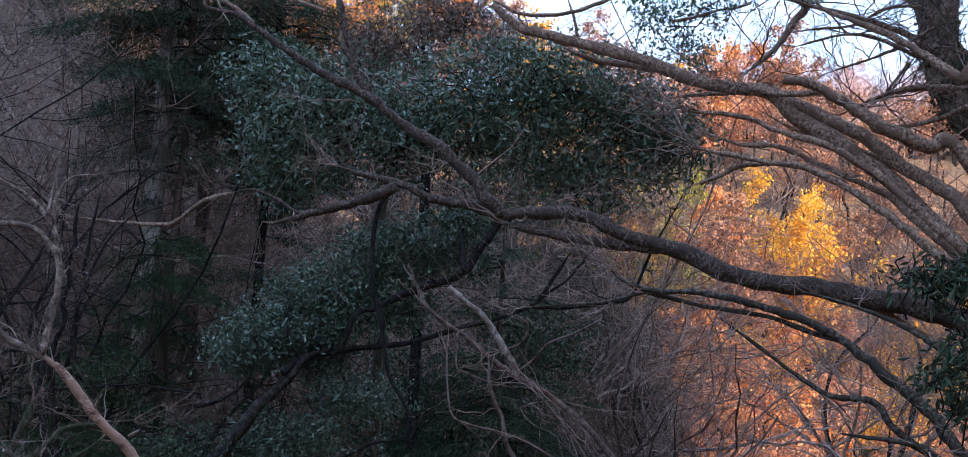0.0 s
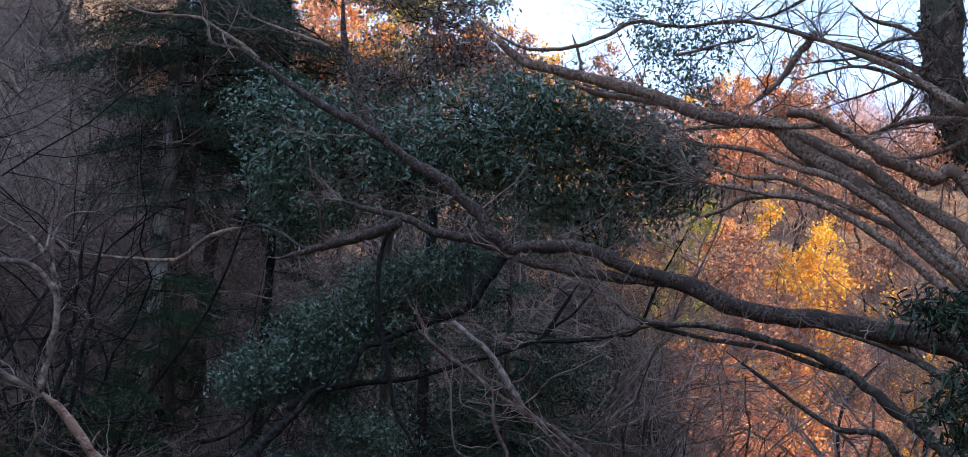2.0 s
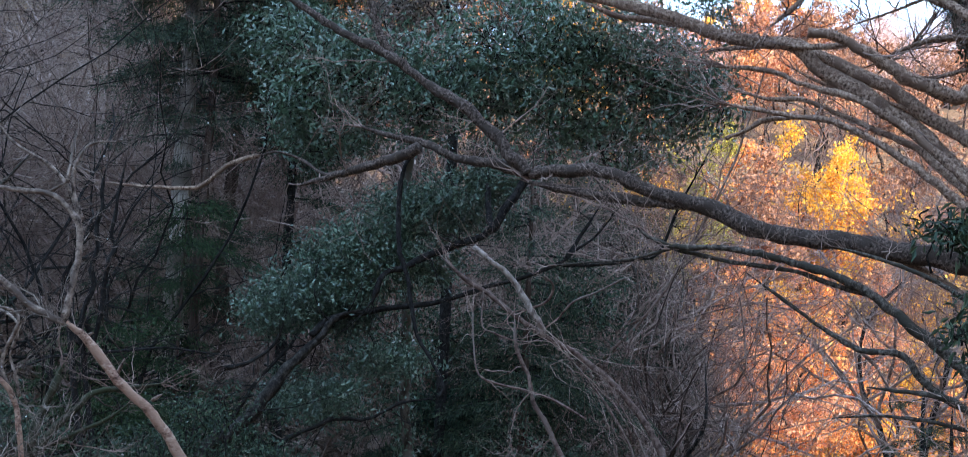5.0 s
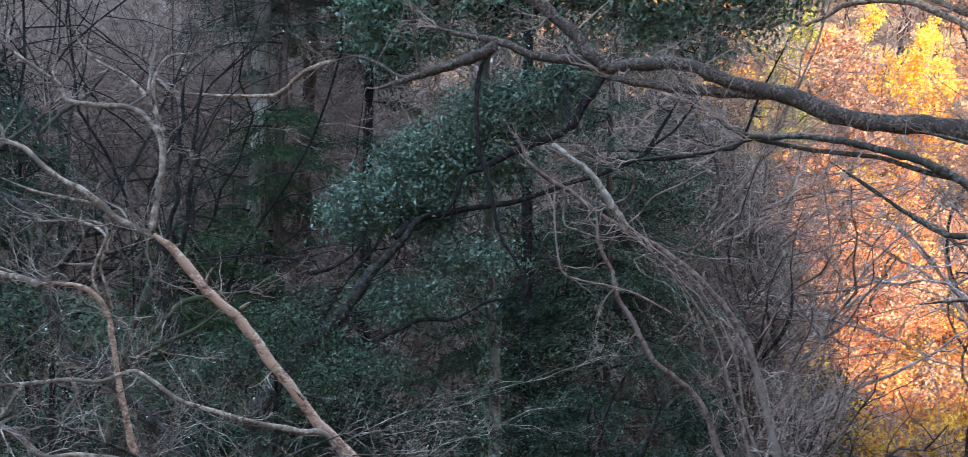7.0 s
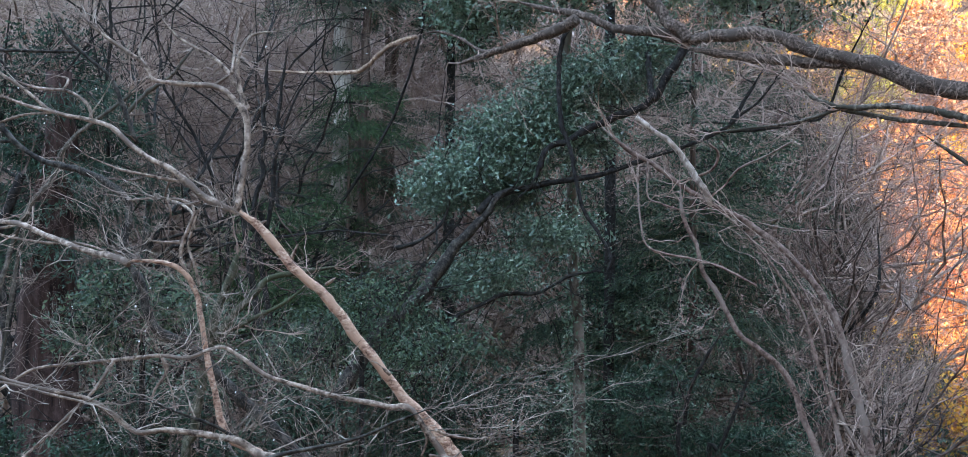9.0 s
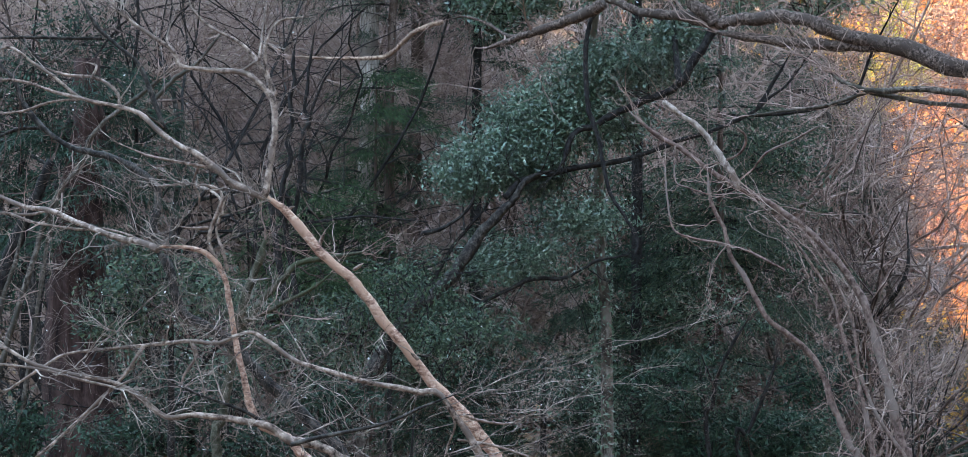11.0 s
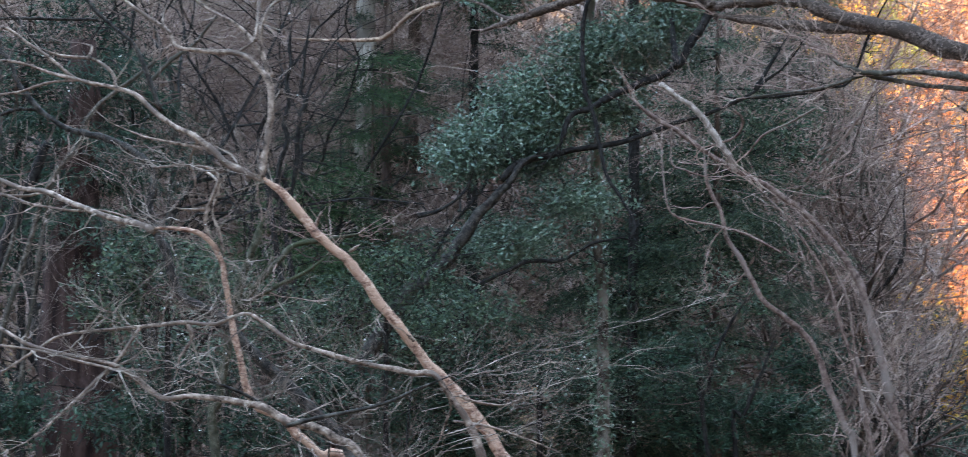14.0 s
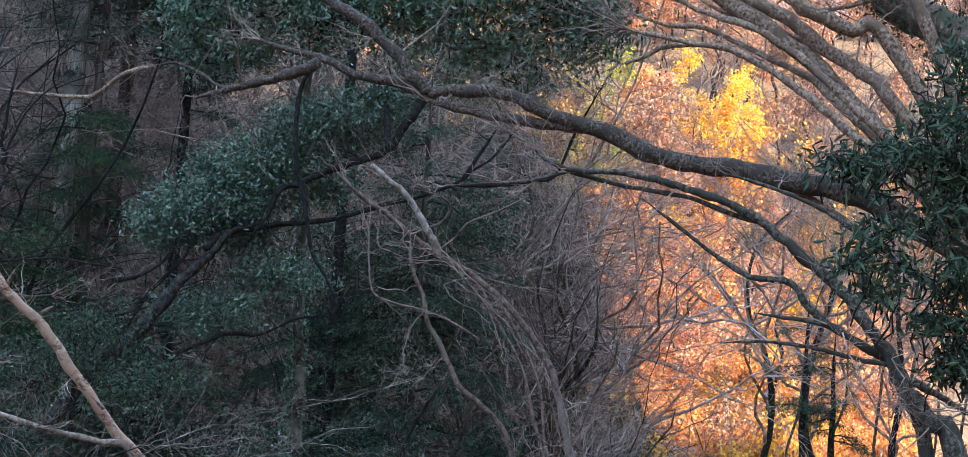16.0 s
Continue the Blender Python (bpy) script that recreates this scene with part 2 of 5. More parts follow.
def limb_mesh(name, points, material, base, rng, sides=10, knots=0.2, taper=True):
    c = curve(points, 5)
    P, R = c[:, :3].copy(), c[:, 3].copy()
    if taper:
        for end in (slice(None), slice(None, None, -1)):
            r = R[end]
            if r[0] <= R.max() * 0.75 and r[0] < 0.05:
                r[:4] *= np.linspace(0.35, 1, 5)[:4]
    fr = np.clip(0.10 / R.clip(0.01), 1.2, 5.0)
    wob = np.array([noise.noise_vector(Vector(p) * f) + 0.6 * noise.noise_vector(Vector(p) * f * 2.7) for p, f in zip(P, fr)])
    P += wob * R[:, None] * 0.4
    R = R * (1 + 0.16 * np.array([noise.noise(Vector(p) * f * 1.7 + Vector((7, 3, 1))) for p, f in zip(P, fr)]))
    n = len(P)
    T = unit(np.gradient(P, axis=0))
    u = np.cross(T[0], (0.31, 0.2, 0.93))
    verts = []
    for i in range(n):
        u = unit(u - T[i] * (u @ T[i]))
        v = np.cross(T[i], u)
        for j in range(sides):
            a = 2 * math.pi * j / sides
            d = u * math.cos(a) + v * math.sin(a)
            q = P[i] + d * R[i]
            verts.append(P[i] + d * R[i] * (1 + knots * noise.noise(Vector(q) * 9) + knots * noise.noise(Vector(q) * 3.3)))
    faces = [(i * sides + j, i * sides + (j + 1) % sides, (i + 1) * sides + (j + 1) % sides, (i + 1) * sides + j) for i in range(n - 1) for j in range(sides)]
    faces += [tuple(range(sides))[::-1], tuple(range((n - 1) * sides, n * sides))]
    return mesh(name, np.array(verts) - base, faces, material, True), P, R


def resample(P, R, m=14):
    u = np.linspace(0, len(P) - 1, m)
    k = np.arange(len(P))
    return np.stack([np.interp(u, k, P[:, i]) for i in range(3)], -1), np.interp(u, k, R)


def sprout(P, R, n, length, thick, rng, spread=0.75, lift=0.1, lo=0.1, rings=5, wander=0.2, tip=0.25, zig=0.3, flat=0.75):
    """n twigs that leave the parent lines P (k, m, 3) at chance places."""
    m = P.shape[1]
    w = np.linalg.norm(np.diff(P, axis=1), axis=-1).sum(1)
    i = rng.choice(len(P), n, p=w / w.sum())
    u = rng.uniform(lo, 0.999, n) * (m - 1)
    j = u.astype(int)
    f = (u - j)[:, None]
    at = P[i, j] * (1 - f) + P[i, j + 1] * f
    rad = R[i, j] * (1 - f[:, 0]) + R[i, j + 1] * f[:, 0]
    d = unit(unit(P[i, j + 1] - P[i, j]) * (1 - spread) + unit(rng.normal(size=(n, 3))) * (spread, spread, spread * flat) + (0, 0, lift))
    side = unit(np.cross(d, rng.normal(size=(n, 3)))) * zig * rng.uniform(0.3, 1.5, (n, 1))
    ln = length * rng.uniform(0.45, 1.35, n)[:, None] / (rings - 1)
    line = [at]
    for k in range(rings - 1):
        bend = wander * np.where(rng.random((n, 1)) < 0.2, 2.6, 0.7)
        d = unit(d + rng.normal(size=(n, 3)) * bend + (0, 0, lift * 0.3))
        line.append(line[-1] + unit(d + side * (1 if k % 2 else -1)) * ln)
    r0 = np.minimum(rad * 0.7, thick * rng.uniform(0.7, 1.3, n))
    return np.stack(line, 1), r0[:, None] * np.linspace(1, tip, rings)[None, :]


def twig_mesh(name, batches, material, base, rng):
    out = []
    for P, R, sides in batches:
        out.append(tubes(P, R, sides, unit(rng.normal(size=(len(P), 3)))))
    v, f = joined(out)
    return mesh(name, v - base, f, material)


def leaf_mesh(name, centres, size, material, base, rng, droop=-0.2, slim=0.45, way=None):
    n = len(centres)
    a = rng.normal(size=(n, 3)) + (0, 0, droop)
    if way is not None:
        a = a * 0.6 + way
    a = unit(a)
    w = unit(np.cross(a, rng.normal(size=(n, 3)) + (0, 0, 0.6)))
    up = np.cross(w, a)
    s = (size * rng.uniform(0.6, 1.35, n))[:, None]
    v = np.stack([centres, centres + a * s * 0.5 + w * s * slim * 0.5 + up * s * 0.08, centres + a * s,
                  centres + a * s * 0.5 - w * s * slim * 0.5 + up * s * 0.08], 1).reshape(-1, 3)
    i = np.arange(n)[:, None] * 4
    f = np.concatenate([i + (0, 1, 2), i + (0, 2, 3)])
    return mesh(name, v - base, f, material)


def lobes(spec, clusters, leaves, tight, rng, shell=0.55):
    """Leaf places in clusters inside egg-shaped lobes (rows of centre and half sizes); also the cluster middles."""
    spec = np.asarray(spec, float)
    vol = spec[:, 3:].prod(1) ** 0.67
    k = rng.choice(len(spec), clusters, p=vol / vol.sum())
    d = unit(rng.normal(size=(clusters, 3))) * rng.uniform(shell**2, 1, clusters)[:, None] ** 0.5
    mid = spec[k, :3] + d * spec[k, 3:]
    i = rng.integers(0, clusters, leaves)
    return mid[i] + rng.normal(size=(leaves, 3)) * (tight, tight, tight * 0.6), mid, spec[k, :3]


# ---- ground ----
def ease(a, b, v):
    t = np.clip((v - a) / (b - a), 0, 1)
    return t * t * (3 - 2 * t)


def ground_z(x, y):
    x, y = np.asarray(x, float), np.asarray(y, float)
    z = -6.5 * ease(2.5, 14, y)
    z = z + (18.0 + 10.0 * ease(-0.12, -0.32, x / np.maximum(y, 1))) * ease(38, 72, y) * (1 - ease(0.03, 0.19, x / np.maximum(y, 1)))
    z = z + (36.0 + 6.0 * ease(0.05, 0.16, x / np.maximum(y, 1))) * ease(90 - 20 * ease(0.1, 0.2, x / np.maximum(y, 1)), 165, y) - 30 * ease(220, 900, y)
    z = z - 9.0 * ease(-0.06, 0.01, x / np.maximum(y, 1)) * (1 - ease(0.09, 0.18, x / np.maximum(y, 1))) * ease(115, 160, y)
    # unseen ridge on the right, added to keep the sun off the wood
    z = z + 74.0 * ease(23, 62, x) * (1 - ease(82, 98, y + 0.733 * x)) * ease(-260, -160, y)
    # unseen slopes behind and to the left, added to cut low sky light
    z = z + 21.0 * ease(-6, -50, y) * ease(-260, -160, y)
    z = z + 22.0 * ease(-30, -66, x) * (1 - ease(70, 110, y)) * ease(-260, -160, y)
    return z + 0.35 * np.sin(x * 0.31 + 1.3 * np.sin(y * 0.17)) * np.sin(y * 0.27) * ease(6, 20, np.hypot(x, y))


def make_ground():
    s = np.linspace(-1, 1, 241)
    gx = 130 * s + 1400 * s**5
    gy = 60 + 150 * s + 1400 * s**5
    X, Y = np.meshgrid(gx, gy)
    Z = ground_z(X, Y)
    n = len(s)
    v = np.stack([X, Y, Z], -1).reshape(-1, 3)
    i = (np.arange(n - 1)[:, None] * n + np.arange(n - 1)[None, :]).reshape(-1, 1)
    f = i + (0, 1, n + 1, n)
    ob = new("ground", mesh("ground", v, f, LITTER, True))
    tagged(ob, "ravine floor and hillside covered in fallen brown and orange leaves, with added unseen ridges", "ground", kind="structure")


make_ground()


def on_ground(x, y, sink=0.1):
    return Vector((x, y, float(ground_z(x, y)) - sink))


# ---- limbed trees ----
def read(text):
    return [tuple(float(v) for v in q.split(",")) for q in text.split()]


def big_tree(name, limbs, material, twig_material, label, seed, levels, category="tree", shades=None, buds=0, zig=0.18):
    """levels: rows of count, length, thickness, rings, sides. Returns the tree and its limb lines."""
    rng = np.random.default_rng(seed)
    lines = [read(text) for _, text in limbs]
    foot = min((line[-1] for line in lines), key=lambda p: p[2])
    base = np.array([foot[0], foot[1], float(ground_z(foot[0], foot[1]))])
    ob = thing(name, base, label, category)
    P, R, made = [], [], []
    for (kind, _), line in zip(limbs, lines):
        me, p, r = limb_mesh(kind, line, (shades or {}).get(kind, material), base, rng, 12 if kind != "branch" else 8)
        made.append((kind, part(kind, me, ob), p))
        p, r = resample(p, r)
        P.append(p)
        R.append(r)
    stout = [(o, p) for kind, o, p in made if kind not in ("branch", "broken_top")]
    for kind, o, p in made:
        if kind in ("branch", "broken_top") and stout:
            o.parent = min(stout, key=lambda q: np.linalg.norm(q[1][:, None] - p[None], axis=-1).min())[0]
    P, R = np.array(P), np.array(R)
    batches, up = [], (P, R)
    tips = np.array([p[:3][::-1] if r[0] < r[-1] else p[-3:] for p, r in zip(P, R) if min(r[0], r[-1]) < 0.05])
    tip_r = np.array([r[:3][::-1] if r[0] < r[-1] else r[-3:] for r in R if min(r[0], r[-1]) < 0.05])
    if len(tips) and levels:
        p, r = sprout(tips, tip_r, len(tips) * 4, levels[0][1] * 0.9, levels[0][2], rng, spread=0.3, rings=7, lo=0.6, wander=0.16)
        batches.append((p, r, 4))
        P, R = np.concatenate([P, np.array([resample(a, b)[0] for a, b in zip(p, r)])]), np.concatenate([R, np.array([resample(a, b)[1] for a, b in zip(p, r)])])
        up = (P, R)
    for count, length, thick, rings, sides in levels:
        p, r = sprout(*up, count, length, thick, rng, rings=rings, zig=zig, wander=0.15, spread=0.6)
        batches.append((p, r, sides))
        up = (p, r)
    if batches:
        part("twig_growth", twig_mesh("twig_growth", batches, twig_material, base, rng), ob, "fine bare twigs", "stuff")
    if buds:
        part("bud_growth", leaf_mesh("bud_growth", up[0][rng.integers(0, len(up[0]), buds), -1], 0.013, BUD, base, rng, slim=0.8), ob, "tiny pale buds and dry bits", "stuff")
    return ob, P, R, base, rng


OAK = [
    ("limb", "0.29,18.41,6.98,0.052 0.63,18.31,6.69,0.056 1.07,18.18,6.57,0.061 1.54,18.04,6.43,0.066 2.03,17.89,6.3,0.071 2.24,17.82,6.2,0.073 2.52,17.74,6.07,0.076 3,17.58,5.94,0.081 3.46,17.42,5.86,0.086 3.73,17.34,5.6,0.09 4.12,17.21,5.34,0.094 4.44,17.1,5.07,0.098 4.76,16.99,4.82,0.102 5.07,16.87,4.48,0.106 5.48,16.71,4,0.112 6.98,16.58,2.56,0.112 7.27,16.37,1.89,0.14"),
    ("limb", "3.44,17.49,5.89,0.084 3.8,17.35,5.72,0.082 4.12,17.22,5.55,0.08 4.44,17.09,5.36,0.079 4.75,16.95,5.07,0.077 5.11,16.79,4.81,0.075 5.45,16.64,4.5,0.073 6.97,16.57,2.62,0.1 7.27,16.37,1.89,0.14"),
    ("branch", "1.17,18.46,6.52,0.037 1.5,18.36,6.37,0.041 1.86,18.24,6.31,0.045 2.21,18.13,6.26,0.049 2.39,18.07,6.21,0.051"),
    ("limb", "3.43,16.69,5.84,0.05 3.67,16.66,5.83,0.055 3.94,16.64,5.7,0.06 4.21,16.63,5.55,0.066 4.48,16.62,5.39,0.071 4.74,16.6,5.28,0.076 5,16.59,5.19,0.081 5.42,16.55,5.07,0.089 6.97,16.56,2.69,0.1 7.27,16.37,1.89,0.14"),
    ("branch", "3.33,17.39,5.86,0.028 3.56,17.22,5.82,0.032 3.79,17.03,5.8,0.037 3.96,16.88,5.8,0.041"),
    ("branch", "2.42,18.51,5.99,0.018 2.76,18.31,6.01,0.024 3.09,18.12,6.01,0.029 3.32,17.98,6.01,0.032"),
    ("limb", "2.47,17.55,5.63,0.021 2.83,17.39,5.59,0.025 3.16,17.25,5.53,0.029 3.48,17.11,5.37,0.033 3.92,16.91,5.22,0.038 4.22,16.77,5.05,0.042 4.52,16.63,4.82,0.046 4.82,16.48,4.52,0.05 5.16,16.29,4.15,0.055 5.31,16.21,3.99,0.058 6.98,16.58,2.57,0.1 7.27,16.37,1.89,0.14"),
    ("limb", "2.48,17.21,5.15,0.017 2.93,17.06,5.06,0.023 3.32,16.94,4.98,0.027 3.7,16.8,4.92,0.032 4.01,16.7,4.78,0.036 4.32,16.6,4.58,0.04 4.63,16.49,4.35,0.044 4.99,16.37,4.03,0.05 5.33,16.24,3.75,0.055 6.98,16.58,2.54,0.1 7.27,16.37,1.89,0.14"),
    ("branch", "2.67,17.27,4.76,0.024 2.86,17.21,4.84,0.025 3.09,17.14,4.96,0.027 3.48,17.06,5,0.029 3.74,17.01,4.98,0.03"),
    ("limb", "2.76,17.77,5.44,0.021 3.16,17.6,5.3,0.025 3.55,17.43,5.26,0.029 3.93,17.26,5.08,0.032 4.31,17.09,4.88,0.036 4.68,16.92,4.68,0.04 5.09,16.7,4.25,0.045 5.42,16.52,3.9,0.049 6.98,16.58,2.55,0.1 7.27,16.37,1.89,0.14"),
    ("branch", "3.35,17.52,5.68,0.017 3.8,17.34,5.42,0.021 4.31,17.12,5.23,0.025 4.74,16.94,5.07,0.028 5.16,16.75,4.8,0.031 5.45,16.62,4.6,0.033"),
    ("bough", "-2.2,18.87,4.24,0.03 -1.9,18.69,4.31,0.038 -1.45,18.42,4.41,0.05 -1.08,18.2,4.5,0.061 -0.73,17.97,4.62,0.071"),
    ("bough", "-1.51,18.74,4.99,0.026 -1.2,18.61,4.87,0.032 -0.75,18.41,4.76,0.042 -0.45,18.28,4.63,0.048 -0.3,18.21,4.55,0.051 0.06,18.04,4.49,0.058 0.42,17.88,4.39,0.066 0.63,17.78,4.34,0.07"),
    ("bough", "0.52,17.78,4.34,0.063 0.83,17.71,4.37,0.067 1.31,17.61,4.39,0.073 1.59,17.56,4.3,0.076 1.87,17.51,4.17,0.08 2.21,17.45,4.09,0.084 2.48,17.4,4.02,0.088 2.82,17.35,3.86,0.092 3.16,17.28,3.75,0.096 3.55,17.21,3.7,0.101 4.01,17.11,3.64,0.107 4.46,17.02,3.57,0.112 4.97,16.92,3.49,0.118 5.53,16.81,3.29,0.126 6.98,16.59,2.48,0.126 7.27,16.37,1.89,0.14"),
    ("bough", "0.53,17.79,4.25,0.049 0.91,17.73,4.18,0.053 1.33,17.66,4.12,0.058 1.81,17.57,4.06,0.063 2.28,17.48,4.05,0.069"),
    ("bough", "-3.18,18.5,6.88,0.026 -3.12,18.49,6.74,0.028 -2.78,18.42,6.67,0.031 -2.47,18.36,6.48,0.036 -2.08,18.29,6.21,0.041 -1.69,18.22,5.97,0.046 -1.31,18.14,5.79,0.051 -1.09,18.1,5.68,0.054 -0.78,18.04,5.45,0.058 -0.41,17.97,5.21,0.063 -0.11,17.91,5,0.067 0.15,17.86,4.75,0.071 0.37,17.81,4.51,0.074 0.52,17.78,4.34,0.077"),
    ("bough", "-1.6,18.4,7.37,0.037 -1.55,18.36,6.9,0.041 -1.48,18.33,6.63,0.044 -1.4,18.31,6.35,0.047 -1.3,18.28,6.07,0.05 -1.17,18.25,5.8,0.053 -1.06,18.22,5.7,0.054"),
    ("branch", "-4.88,19.93,4.33,0.016 -4.3,19.74,4.27,0.02 -3.6,19.52,4.24,0.026 -3.4,19.44,4.31,0.027 -3.13,19.29,4.51,0.03 -2.86,19.18,4.6,0.034 -2.74,19.13,4.62,0.03"),
    ("bough", "-2.76,19.14,4.62,0.014 -2.5,19.25,4.7,0.016 -2.2,19.2,4.6,0.018 -1.9,18.9,4.4,0.022 -1.6,18.55,4.38,0.026"),
    ("branch", "-4.6,19.32,7.55,0.012 -4.15,19.15,7.29,0.015 -3.4,18.82,7.16,0.02 -3.14,18.71,7.01,0.021 -2.81,18.57,6.79,0.024 -2.55,18.45,6.58,0.026"),
    ("branch", "-2.83,19.34,7.37,0.016 -2.35,18.95,7.1,0.02 -2,18.66,6.93,0.023 -1.71,18.41,6.77,0.026"),
    ("branch", "4.44,17.2,3.56,0.041 4.76,17.11,3.4,0.04 5.13,17,3.18,0.04 5.55,16.87,2.9,0.04"),
    ("branch", "3.9,17.32,6.96,0.021 4.03,17.25,6.81,0.025 4.4,17.06,6.63,0.035 4.7,16.91,6.46,0.043 5,16.74,6.23,0.051 5.35,16.55,5.93,0.061 5.52,16.45,5.78,0.066 6.97,16.55,2.77,0.1 7.27,16.37,1.89,0.14"),
    ("branch", "4.05,18.29,7.21,0.052 3.78,18.03,6.82,0.042 3.6,17.85,6.54,0.034 3.35,17.64,6.28,0.027 3.15,17.47,6.08,0.021"),
    ("branch", "4.27,17.94,6.79,0.014 4.73,17.76,6.68,0.019 4.99,17.66,6.54,0.021 5.25,17.55,6.42,0.024 5.67,17.37,6.33,0.028"),
    ("branch", "4.33,18.09,5.79,0.014 4.62,17.83,5.9,0.019 4.9,17.56,6,0.022 5.19,17.33,6.01,0.026 5.56,17.02,5.97,0.031"),
    ("branch", "4.69,18.08,5.81,0.014 4.98,17.79,5.66,0.021 5.24,17.5,5.66,0.026 5.44,17.24,5.71,0.031 5.57,17.05,5.77,0.034"),
    ("branch", "0.06,18.39,7.17,0.015 0.51,18.23,6.87,0.019 0.87,18.1,6.8,0.022 1.25,18.05,6.86,0.025 1.6,18.15,7.05,0.026 1.9,18.25,7.25,0.026 2.3,18.17,7.2,0.024"),
    ("branch", "1.17,18.37,7.09,0.015 1.25,18.25,6.83,0.019 1.29,18.14,6.59,0.022"),
    ("branch", "1.9,18.29,7.27,0.015 2.48,18.14,7.19,0.019 3.03,17.98,7.24,0.023 3.45,17.87,7.17,0.026 4.01,17.74,7,0.03 4.55,17.6,6.85,0.034 5.02,17.48,6.66,0.038 5.48,17.38,6.33,0.042"),
    ("branch", "4.39,18.18,7.69,0.015 4.65,18.02,7.39,0.022 5.03,17.8,7.2,0.03 5.4,17.57,6.85,0.04 5.67,17.36,6.41,0.049"),
    ("branch", "3.79,17.99,6.57,0.011 4.05,17.85,6.63,0.014 4.3,17.71,6.68,0.016 4.56,17.58,6.66,0.019 4.81,17.46,6.55,0.022 5.06,17.35,6.41,0.025 5.33,17.22,6.29,0.028"),
    ("branch", "4.17,18.04,6.28,0.011 4.42,17.85,6.35,0.014 4.65,17.66,6.41,0.017 4.88,17.47,6.49,0.02 5.05,17.31,6.58,0.022 5.21,17.15,6.67,0.024"),
    ("branch", "4.51,17.91,5.81,0.014 4.67,17.72,5.94,0.018 4.9,17.51,6.01,0.022 5.12,17.32,6.03,0.026 5.45,17.06,5.97,0.031"),
    ("branch", "4.17,18.1,7.12,0.011 4.31,17.99,6.93,0.013 4.42,17.9,6.77,0.015 4.64,17.76,6.71,0.018"),
    ("branch", "3.2,18.25,7.47,0.011 3.34,18.15,7.35,0.013 3.55,17.97,7.36,0.016 3.73,17.79,7.43,0.019 3.88,17.64,7.49,0.021"),
    ("branch", "3.75,18.16,6.79,0.011 4.08,17.97,6.81,0.013 4.46,17.75,6.82,0.016 4.69,17.57,6.94,0.018 4.9,17.43,6.98,0.02 5.11,17.31,6.95,0.021"),
    ("branch", "4.51,18.34,5.7,0.011 4.66,18.08,5.87,0.014 4.82,17.87,6,0.016 4.95,17.59,6.19,0.019 5.01,17.41,6.33,0.021"),
    ("branch", "3.4,18.29,7.24,0.011 3.28,18.23,7.12,0.013 2.92,18.06,6.98,0.016 2.61,17.91,6.83,0.019 2.35,17.78,6.73,0.021"),
    ("trunk", "5.42,18,8.82,0.256 5.44,17.73,7.54,0.24 5.45,17.51,6.54,0.228 5.52,17.39,6.01,0.221 5.76,17.25,5.61,0.215 6.25,17.04,5.3,0.207 6.86,16.76,4.88,0.196 6.94,16.5,3.15,0.196 7.27,16.37,1.89,0.196"),
]
oak, oak_p, oak_r, oak_base, rng = big_tree("oak_tree", OAK + [("trunk", "6.94,16.57,2.64,.24 7.27,16.37,1.89,.32 8.3,15.2,-1.5,.38 8.5,15.0,-4,.42 8.6,15.0,-6.9,.55")], OAK_BARK, TWIG,
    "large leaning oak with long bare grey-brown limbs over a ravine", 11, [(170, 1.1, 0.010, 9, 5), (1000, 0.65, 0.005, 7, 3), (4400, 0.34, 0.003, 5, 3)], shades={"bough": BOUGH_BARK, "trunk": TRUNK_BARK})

leaves, mids, hearts = lobes([(2.29, 18.3, 7.24, 0.5, 0.5, 0.45), (2.76, 18.38, 6.75, 0.3, 0.4, 0.35), (1.84, 18.27, 7.43, 0.35, 0.4, 0.3), (2.96, 18.31, 7.13, 0.4, 0.4, 0.3), (2.51, 18.67, 6.82, 0.5, 0.4, 0.4), (2.84, 18.83, 6.49, 0.35, 0.4, 0.25), (2.23, 18.34, 7.02, 0.4, 0.4, 0.4)], 240, 2600, 0.1, rng, 0.2)
part("foliage", leaf_mesh("foliage", leaves, 0.06, EVERGREEN, oak_base, rng), oak, "sparse small dark leaves", "stuff")
k = len(OAK) - 1
at = oak_p[k][rng.integers(0, 9, 2600)] + rng.normal(size=(2600, 3)) * (0.04, 0.04, 0.16)
ring = unit(rng.normal(size=(2600, 3)) * (1, 1, 0.1))
part("ivy", leaf_mesh("ivy", at + ring * 0.235, 0.065, SHADE_LEAF, oak_base, rng, droop=-0.8), oak, "small dark ivy leaves on the trunk", "stuff")
high = [k for k in range(len(oak_p)) if oak_p[k][:, 2].mean() > 5.9 and oak_p[k][:, 0].mean() > 1.5 and oak_r[k].max() < 0.12]
up, fan = (oak_p[high], oak_r[high]), []
for count, length, thick, rings in ((230, 1.2, 0.010, 8), (1300, 0.65, 0.0055, 6), (5200, 0.32, 0.0035, 4)):
    up = sprout(*up, count, length, thick, rng, rings=rings, zig=0.15, wander=0.15, spread=0.6, lift=0.12)
    fan.append((*up, 3))
part("twig_growth", twig_mesh("twig_growth", fan, SHADED_TWIG, oak_base, rng), oak, "lattice of fine twigs against the sky", "stuff")

